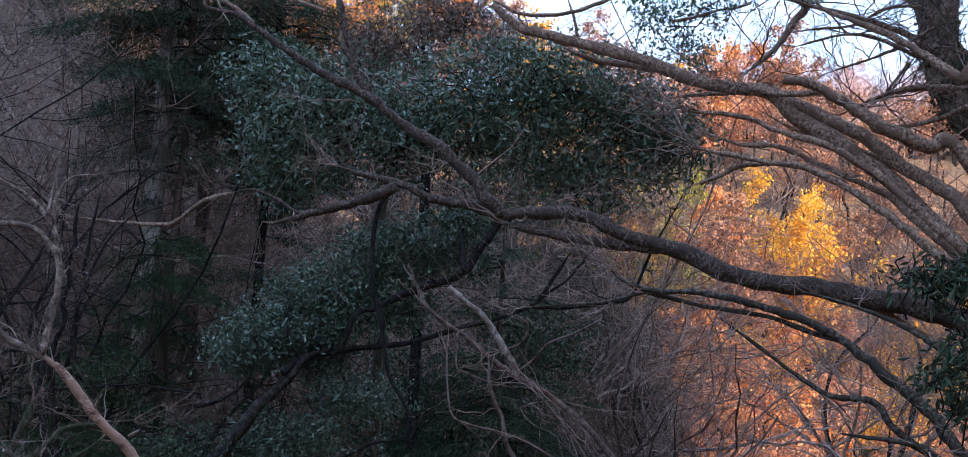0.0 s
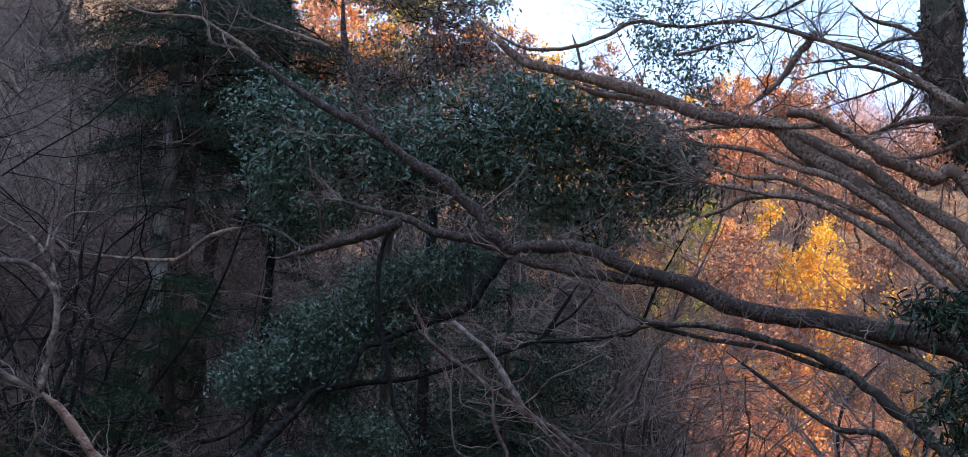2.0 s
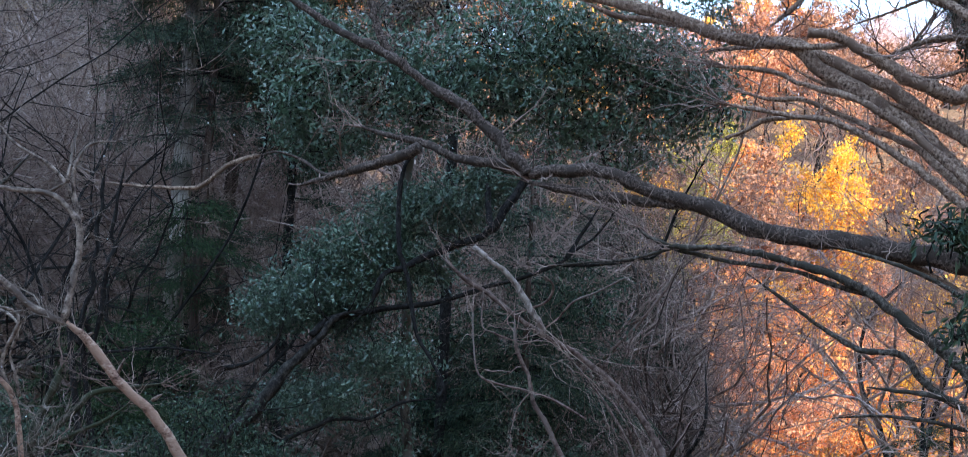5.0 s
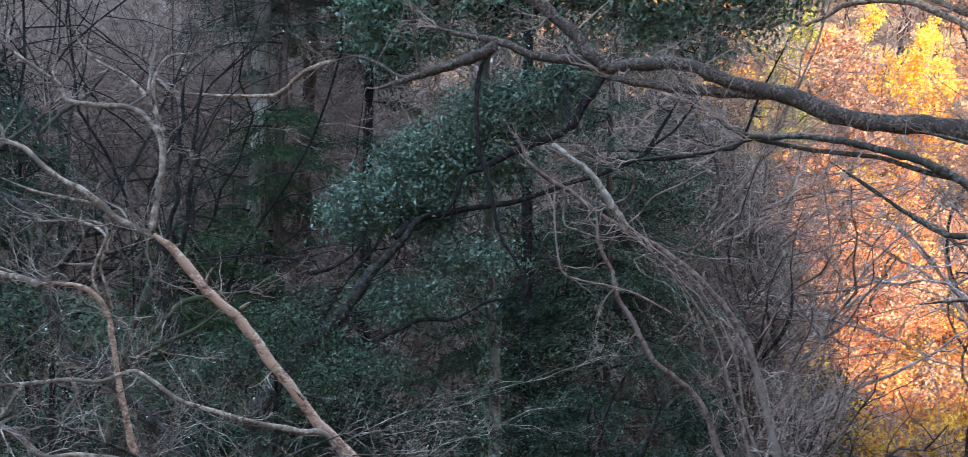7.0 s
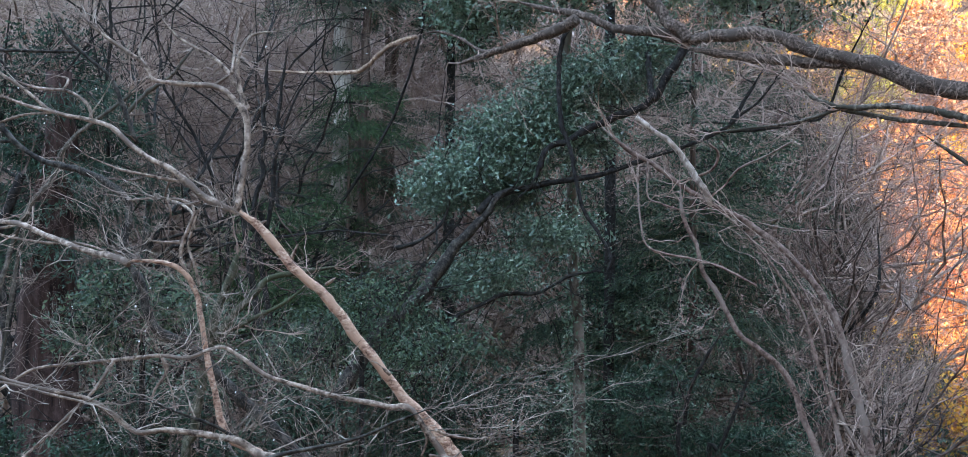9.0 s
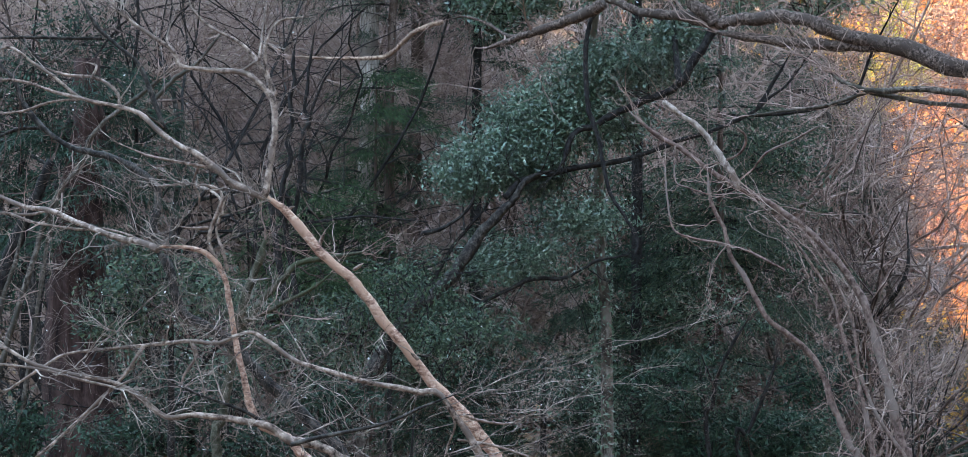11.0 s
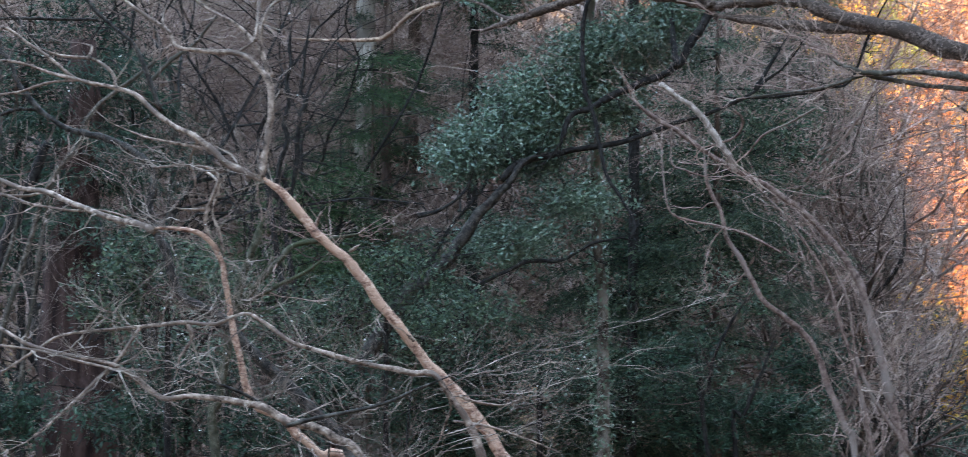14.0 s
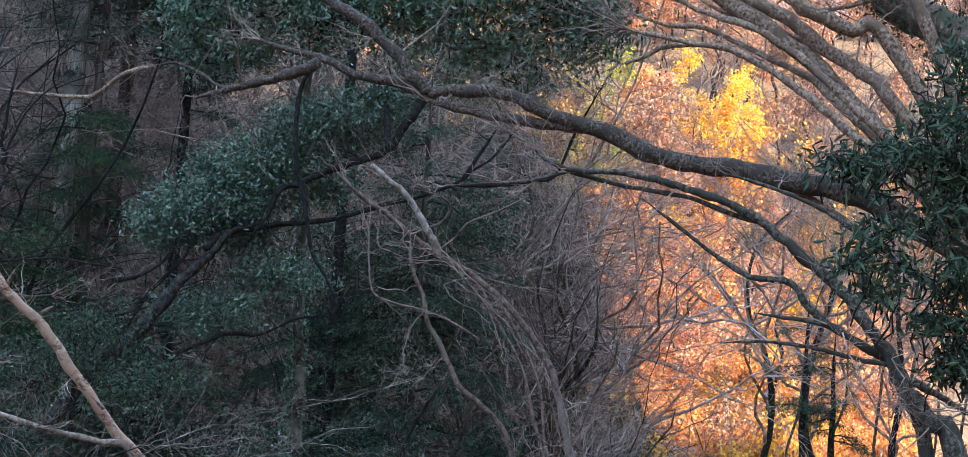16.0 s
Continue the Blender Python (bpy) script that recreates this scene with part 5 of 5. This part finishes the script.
conifer("cedar", (-3.36, 27.71), 20, 0.13, DARK_BARK, "dark cedar behind broad evergreens", 45, [(4.8, 1.3, 8), (6.2, 1.5, 14), (7.1, 1.6, 18), (8.0, 1.7, 20), (8.9, 1.7, 20), (9.8, 1.5, 14)])
conifer("small_conifer", (-5.0, 21.5), 9.6, 0.06, DARK_BARK, "young conifer with soft green foliage", 33, [(1.6, 1.1, 14), (2.0, 1.0, 14), (2.4, 0.8, 10), (1.0, 1.2, 12)], MOSSY)
conifer("cedar", (-6.95, 18.3), 10.4, 0.72, SHADED_CEDAR, "thick reddish-brown cedar trunk, deep shade put into its bark", 37, [(2.5, 1.3, 8), (3.0, 1.4, 14), (3.5, 1.1, 10)], SHADE_LEAF)
conifer("small_conifer", (-4.65, 25), 11.5, 0.07, CEDAR_BARK, "young conifer with soft green foliage beside a pale cedar", 46, [(3.9, 1.05, 13), (1.9, 1.0, 10), (1.4, 1.1, 10)], MOSSY)
conifer("dark_conifer", (0.81, 24.78), 12.5, 0.12, CEDAR_BARK, "dark conifer with hanging sprays in deep shade", 47, [(4.2, 0.9, 10), (3.2, 1.2, 16), (2.2, 1.4, 18), (1.2, 1.6, 20), (0.2, 1.7, 20), (-0.8, 1.7, 20), (-1.9, 1.7, 18)])
conifer("dark_conifer", (-0.7, 26.11), 9.5, 0.1, CEDAR_BARK, "dark conifer with hanging sprays in deep shade", 48, [(2.0, 1.0, 10), (1.0, 1.3, 14), (0.0, 1.5, 16), (-1.0, 1.6, 18), (-2.0, 1.6, 18)])
conifer("dark_conifer", (-3.28, 24.79), 8.5, 0.1, CEDAR_BARK, "dark conifer with hanging sprays in deep shade", 49, [(1.2, 1.0, 10), (0.3, 1.3, 14), (-0.7, 1.5, 16), (-1.7, 1.6, 18)])
conifer("dark_conifer", (3.16, 37.83), 13.4, 0.13, CEDAR_BARK, "tall dark conifer with hanging sprays in deep shade", 53, [(6.4, 0.9, 10), (5.4, 1.3, 14), (4.4, 1.5, 16), (3.4, 1.7, 18), (2.4, 1.8, 18), (1.4, 1.8, 18), (0.4, 1.8, 16)])
conifer("dark_conifer", (1.2, 35.2), 16.6, 0.13, CEDAR_BARK, "tall dark conifer behind a broad evergreen crown", 54, [(9.0, 0.9, 8), (8.0, 1.3, 12), (7.0, 1.5, 14), (6.0, 1.7, 14), (5.0, 1.8, 14), (4.0, 1.8, 12)])
conifer("dark_conifer", (2.9, 36.8), 15.8, 0.13, CEDAR_BARK, "tall dark conifer behind a broad evergreen crown", 55, [(8.2, 0.9, 8), (7.2, 1.3, 12), (6.2, 1.5, 12), (5.2, 1.7, 12), (4.2, 1.8, 12)])
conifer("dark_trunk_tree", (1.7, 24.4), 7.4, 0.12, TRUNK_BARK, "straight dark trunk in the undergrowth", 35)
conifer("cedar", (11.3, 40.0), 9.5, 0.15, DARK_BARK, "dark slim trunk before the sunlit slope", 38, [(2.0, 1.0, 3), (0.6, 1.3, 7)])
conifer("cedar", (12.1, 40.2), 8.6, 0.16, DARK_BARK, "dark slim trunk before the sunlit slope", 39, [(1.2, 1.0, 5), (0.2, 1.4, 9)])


# ---- woods ----
def bare_tree(name, height, material, twigs, label, seed, counts=(12, 64, 260, 560), fine=1.0, girth=0.013, low=0.2):
    rng = np.random.default_rng(seed)
    ob = thing(name, (0, 0, 0), label, "tree", "bare trees of the wood")
    base = np.zeros(3)
    k = 7
    line = [(rng.normal() * 0.05 * height * i / k, rng.normal() * 0.05 * height * i / k, height * 0.8 * i / k, girth * height * (1.1 - i / k)) for i in range(k + 1)]
    me, P, R = limb_mesh("trunk", line, material, base, rng, 8)
    part("trunk", me, ob)
    p, r = resample(P, R)
    up, out = (p[None], r[None]), []
    for c, ln, th, rings, sides, lift in ((counts[0], 0.42, 0.05, 11, 5, 0.16), (counts[1], 0.2, 0.018, 8, 4, 0.04), (counts[2], 0.11, 0.008, 6, 3, 0.0), (counts[3], 0.06, 0.0045, 4, 3, -0.03)):
        q = sprout(*up, c, ln * height, th * fine, rng, rings=rings, lift=lift, lo=low if sides == 5 else 0.2, spread=0.66, wander=0.2, zig=0.1)
        out.append((*q, sides))
        up = q
    part("twig_growth", twig_mesh("twig_growth", out, twigs, base, rng), ob, "", "stuff")
    return ob, out[2]


def leafed_tree(name, height, material, leaf, label, seed, count=2400, size=0.24):
    rng = np.random.default_rng(seed)
    ob, tips = bare_tree(name, height, material, TWIG, label, seed, (9, 34, 100, 8))
    ob["group"] = "trees on the sunlit slope"
    P = tips[0]
    i, j = rng.integers(0, len(P), count), rng.integers(0, P.shape[1], count)
    c = P[i, j] + rng.normal(size=(count, 3)) * 0.22
    part("foliage", leaf_mesh("foliage", c, size, leaf, np.zeros(3), rng, slim=0.7), ob, "", "stuff")
    return ob


def scatter(kinds, places, rng, grow=(0.8, 1.25)):
    used = set()
    for n, (x, y) in enumerate(places):
        ob = kinds[int(rng.integers(0, len(kinds)))]
        s = rng.uniform(*grow)
        at = on_ground(x, y)
        m = Matrix.Translation(at) @ Matrix.Rotation(rng.uniform(0, 6.28), 4, "Z")
        if ob.name not in used:
            used.add(ob.name)
            ob.matrix_basis = m
            ob.scale = (s, s, s)
        else:
            o = copy_thing(ob, m)
            o.scale = (s, s, s)
    for ob in kinds:
        if ob.name not in used:
            x, y = places[0]
            ob.matrix_basis = Matrix.Translation(on_ground(x + 1.5, y + 2))


rng = np.random.default_rng(5)
WOOD = [bare_tree("bare_tree", 12, MID_BARK if i % 2 else DARK_BARK, (HAZE_TWIG, HAZE_TWIG, SHADED_TWIG, SHADED_TWIG, HAZE_TWIG)[i], "bare deciduous tree with fine brown twigs in shade", 50 + i, (14, 90, 420, 1000), 1.3)[0] for i in range(5)]
places = []
for y0, y1, n in ((23, 29, 8), (29, 38, 14), (38, 52, 20), (52, 76, 18)):
    for i in range(n):
        y = rng.uniform(y0, y1)
        a = rng.uniform(-0.14 if y > 30 else -0.02, 0.42) if rng.random() < 0.93 or y > 34 else rng.uniform(-0.5, -0.4)
        places.append((-math.tan(a) * y, y))
places = [p for p in places if not (-0.1 < p[0] / p[1] < -0.066 and p[1] > 34) and not (p[1] < 31 and p[0] / p[1] > -0.2)]
scatter(WOOD, places, rng, (0.85, 1.35))

NEAR = [bare_tree("bare_tree", 9, DARK_BARK, (DARK_BARK, SHADED_TWIG, SHADED_TWIG)[i], "slender bare tree with a haze of fine arching twigs", 60 + i, (11, 80, 360, 900), 0.6, 0.008)[0] for i in range(3)]
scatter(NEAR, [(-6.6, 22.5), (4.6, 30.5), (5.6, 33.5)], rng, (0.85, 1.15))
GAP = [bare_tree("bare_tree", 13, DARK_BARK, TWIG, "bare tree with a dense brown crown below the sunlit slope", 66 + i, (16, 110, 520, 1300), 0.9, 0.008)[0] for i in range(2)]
scatter(GAP, [(math.tan(a) * y, y) for a, y in ((0.105, 42), (0.128, 52), (0.145, 63))], rng, (0.75, 1.1))
scatter([copy_thing(o, o.matrix_basis) for o in GAP], [(math.tan(a) * y, y) for a, y in ((0.285, 64), (0.33, 60), (0.25, 66))], rng, (1.5, 1.8))
scatter([copy_thing(o, o.matrix_basis) for o in NEAR], [(-math.tan(rng.uniform(0.13, 0.42)) * y, y) for y in rng.uniform(32, 58, 22)], rng, (1.15, 1.7))
TALL = [bare_tree("bare_tree", 18, MID_BARK, (HAZE_TWIG, TWIG)[i], "tall bare tree with a fine brown crown of twigs", 64 + i, (26, 190, 900, 1700), 1.15, 0.006)[0] for i in range(2)]
scatter([TALL[0], copy_thing(TALL[1], TALL[1].matrix_basis)], [(-7.9, 26.5), (-8.4, 28), (-10.6, 29), (-7.3, 31), (-12.2, 31), (-4.2, 33), (-6.6, 32.5), (-5.9, 34), (-3.6, 34), (-4.8, 35.5), (-9.2, 26), (-9.5, 33), (-11, 36), (-8.2, 35), (-13, 37), (-6.3, 36), (-12, 33)], rng, (0.85, 1.1))
scatter(TALL[1:], [(-1.3, 30), (0.18, 30.89), (1.25, 33.93), (2.1, 30.98), (3.42, 36.02), (4.09, 34.06), (-5.1, 31), (-8.9, 30)], rng, (0.85, 1.1))

HAZE = [bare_tree("bare_tree", 20, MID_BARK, (SHADED_TWIG, TWIG)[i], "tall bare tree with a dense grey-brown haze of twigs in shade", 130 + i, (26, 200, 1100, 3000), 1.5, 0.004, low)[0] for i, low in enumerate((0.2, 0.55))]
scatter(HAZE[:1], [(math.tan(a) * y, y) for a, y in ((0.03, 44), (0.0, 40), (0.06, 42))], rng, (0.65, 0.8))
scatter(HAZE[1:], [(math.tan(a) * y, y) for a, y in ((0.275, 60), (0.3, 66), (0.325, 60), (0.35, 64), (0.375, 60))], rng, (0.9, 1.1))


COVER = []
for i in range(4):
    g = np.random.default_rng(110 + i)
    ob = thing("evergreen_bush", (0, 0, 0), "evergreen bush with the wood's shade in its leaf colour", "bush", "evergreen bushes of the wood")
    h = (1.6, 2.2, 2.8, 3.4)[i]
    spec = [(g.normal() * 0.5, g.normal() * 0.5, h * g.uniform(0.35, 0.8), g.uniform(0.6, 1.0), g.uniform(0.6, 1.0), h * 0.3) for _ in range(6)]
    lv, mids, hearts = lobes(spec, 60, 1100, 0.24, g, 0.2)
    part("foliage", leaf_mesh("foliage", lv, 0.2, SHADE_LEAF, np.zeros(3), g, slim=0.4), ob, "", "stuff")
    ln = np.stack([np.zeros_like(mids) + (0, 0, -0.2), mids * (0.35, 0.35, 0.5), mids], 1)
    part("branch_growth", twig_mesh("branch_growth", [(ln, np.array([[0.03, 0.02, 0.006]]).repeat(len(ln), 0), 4)], DARK_BARK, np.zeros(3), g), ob, "", "stuff")
    COVER.append(ob)
places = []
for y0, y1, n in ((26, 36, 52), (36, 48, 50), (48, 62, 54), (62, 78, 42)):
    for i in range(n):
        y = rng.uniform(y0, y1)
        places.append((math.tan(rng.uniform(-0.46, 0.17)) * y, y))
places = [p for p in places if not (p[0] / p[1] < -0.066 and p[1] > 31)]
scatter(COVER, places, rng, (0.8, 1.5))

DRY_COVER = []
for i in range(3):
    g = np.random.default_rng(140 + i)
    ob = thing("dry_bush", (0, 0, 0), "bush of dry grey-brown leaves and twigs on the shaded slope", "bush", "dry bushes of the wood")
    spec = [(g.normal() * 0.7, g.normal() * 0.7, g.uniform(0.5, 2.4), g.uniform(0.6, 1.1), g.uniform(0.6, 1.1), 0.7) for _ in range(7)]
    lv, mids, hearts = lobes(spec, 80, 1300, 0.28, g, 0.15)
    part("foliage", leaf_mesh("foliage", lv, 0.13, DRY, np.zeros(3), g, slim=0.35), ob, "", "stuff")
    ln = np.stack([np.zeros_like(mids) + (0, 0, -0.2), mids * (0.4, 0.4, 0.5), mids], 1)
    lr = np.array([[0.03, 0.018, 0.006]]).repeat(len(ln), 0)
    tw = sprout(ln, lr, 500, 0.8, 0.01, g, rings=5, zig=0.1)
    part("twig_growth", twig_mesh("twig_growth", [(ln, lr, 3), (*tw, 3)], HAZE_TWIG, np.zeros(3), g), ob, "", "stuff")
    DRY_COVER.append(ob)
scatter(DRY_COVER, [(math.tan(rng.uniform(-0.46, -0.1)) * y, y) for y in rng.uniform(33, 80, 120)] + [(math.tan(rng.uniform(-0.42, -0.12)) * y, y) for y in rng.uniform(80, 125, 40)], rng, (0.9, 1.7))

HILL = [leafed_tree("autumn_tree", 9, DARK_BARK, leaf, label, 70 + i) for i, (leaf, label) in enumerate((
    (ORANGE, "autumn tree with sunlit orange leaves"), (RUST, "autumn tree with rust-brown leaves"), (SALMON, "autumn tree with glowing salmon-orange leaves"),
    (GOLD, "autumn tree with golden yellow leaves"), (RUST, "thin autumn tree with russet leaves")))]
HILL += [bare_tree("bare_tree", 10, DARK_BARK, RUST_TWIG, "bare tree with reddish twigs in low sun", 80 + i, (10, 44, 170, 260))[0] for i in range(2)]
places = []
dull = []
for y0, y1, n in ((84, 94, 7), (94, 106, 16), (106, 122, 26), (122, 140, 34), (140, 156, 36), (156, 172, 38)):
    for i in range(n):
        y = rng.uniform(y0, y1)
        a = rng.uniform(0.07, 0.42) if rng.random() < (0.75 if y < 140 else 0.55) else rng.uniform(-0.38, 0.07)
        if y > 104 or a < 0.15 or rng.random() < 0.4:
            (dull if a > 0.235 and y > 108 else places).append((math.tan(a) * y, y))
left = [p for p in places if p[0] / p[1] < -0.13]
scatter(HILL, [p for p in places if p not in left], rng, (0.85, 1.3))
scatter([copy_thing(HILL[i], HILL[i].matrix_basis) for i in (5, 6)], left, rng, (1.0, 1.5))
# darker bare and russet kinds stand in for a shaded band here
scatter([copy_thing(HILL[i], HILL[i].matrix_basis) for i in (1, 5, 6)], dull, rng, (0.9, 1.3))
SKYLINE = [bare_tree("bare_tree", 9, GREY_BARK, SUNLIT_TWIG, "bare skyline tree with pink low-sun light in its twig colour", 84 + i, (16, 90, 420, 700), 1.6)[0] for i in range(2)]
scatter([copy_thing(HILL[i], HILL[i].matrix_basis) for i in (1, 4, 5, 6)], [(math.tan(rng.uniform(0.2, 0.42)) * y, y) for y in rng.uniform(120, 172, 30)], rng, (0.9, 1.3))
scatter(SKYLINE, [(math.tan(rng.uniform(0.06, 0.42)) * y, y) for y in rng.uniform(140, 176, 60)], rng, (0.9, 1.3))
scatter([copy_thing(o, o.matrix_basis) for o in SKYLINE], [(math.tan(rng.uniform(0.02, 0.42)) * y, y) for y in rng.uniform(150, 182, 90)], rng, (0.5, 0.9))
scatter([copy_thing(o, o.matrix_basis) for o in WOOD[2:4]], [(math.tan(rng.uniform(0.07, 0.15)) * y, y) for y in rng.uniform(27, 58, 9)], rng, (0.55, 1.05))
BUSH = []
for i, (leaf, label) in enumerate(((GOLD, "low golden bush on the sunlit slope"), (ORANGE, "low orange bush on the sunlit slope"), (RUST, "low russet bush on the sunlit slope"))):
    g = np.random.default_rng(120 + i)
    ob = thing("autumn_bush", (0, 0, 0), label, "bush", "bushes on the sunlit slope")
    spec = [(g.normal() * 0.7, g.normal() * 0.7, g.uniform(0.4, 2.2), g.uniform(0.5, 1.0), g.uniform(0.5, 1.0), 0.6) for _ in range(7)]
    lv, mids, hearts = lobes(spec, 70, 1300, 0.26, g, 0.2)
    part("foliage", leaf_mesh("foliage", lv, 0.15, leaf, np.zeros(3), g, slim=0.6), ob, "", "stuff")
    ln = np.stack([np.zeros_like(mids) + (0, 0, -0.2), mids * (0.4, 0.4, 0.5), mids], 1)
    part("branch_growth", twig_mesh("branch_growth", [(ln, np.array([[0.03, 0.018, 0.006]]).repeat(len(ln), 0), 3)], GREY_BARK, np.zeros(3), g), ob, "", "stuff")
    BUSH.append(ob)
scatter(BUSH, [(math.tan(rng.uniform(0.13, 0.38)) * y, y) for y in rng.uniform(72, 125, 145)], rng, (0.8, 1.9))
scatter([copy_thing(o, o.matrix_basis) for o in BUSH[:2]], [(math.tan(rng.uniform(0.16, 0.33)) * y, y) for y in rng.uniform(74, 100, 46)], rng, (0.8, 1.5))
GILT = [leafed_tree("golden_tree", 11, DARK_BARK, GOLD, "broad tree with brilliant golden leaves in sun", 90, 8000, 0.2)]
scatter(GILT, [(24.6, 112.5), (22.4, 111)], rng, (0.95, 1.05))
scatter([copy_thing(HILL[i], HILL[i].matrix_basis) for i in (0, 2)], [(math.tan(rng.uniform(0.13, 0.25)) * y, y) for y in rng.uniform(88, 116, 14)], rng, (0.7, 1.1))
GREENISH = [leafed_tree("yellowing_tree", 12, DARK_BARK, LIME, "tree with yellow-green autumn leaves", 91, 6000, 0.2)]
scatter(GREENISH, [(15.4, 113), (14.0, 104), (-6, 128)], rng, (0.9, 1.15))
scatter([copy_thing(o, o.matrix_basis) for o in GREENISH], [(math.tan(a) * y, y) for a, y in ((-0.05, 130), (-0.033, 136))], rng, (1.55, 1.75))
scatter([copy_thing(HILL[i], HILL[i].matrix_basis) for i in (0, 2)], [(math.tan(a) * y, y) for a, y in ((-0.12, 128), (-0.1, 134), (-0.075, 126), (-0.085, 106), (-0.078, 109), (-0.092, 112))], rng, (1.3, 1.7))
scatter([copy_thing(HILL[i], HILL[i].matrix_basis) for i in (1, 4, 5)], [(math.tan(a) * y, y) for a, y in ((0.0, 135), (0.028, 130))], rng, (0.9, 1.1))
scatter([copy_thing(BUSH[i], BUSH[i].matrix_basis) for i in (1, 1, 2)], [(math.tan(rng.uniform(0.05, 0.42)) * y, y) for y in rng.uniform(156, 182, 95)], rng, (1.6, 2.9))
g = np.random.default_rng(160)
DUSK = [bare_tree("bare_tree", 15, FORK_BARK, DARK_BARK, "bare tree with dark twisting branches in shade", 160 + i, (18, 110, 420, 700), 0.9, 0.008)[0] for i in range(2)]
scatter(DUSK, [(-6.5, 20.6), (-8.7, 22), (-5.9, 24.5), (-10.3, 24)], g, (0.9, 1.1))
scatter([copy_thing(HILL[i], HILL[i].matrix_basis) for i in (1, 4, 6)], [(math.tan(g.uniform(0.25, 0.4)) * y, y) for y in g.uniform(104, 150, 24)], g, (0.8, 1.2))
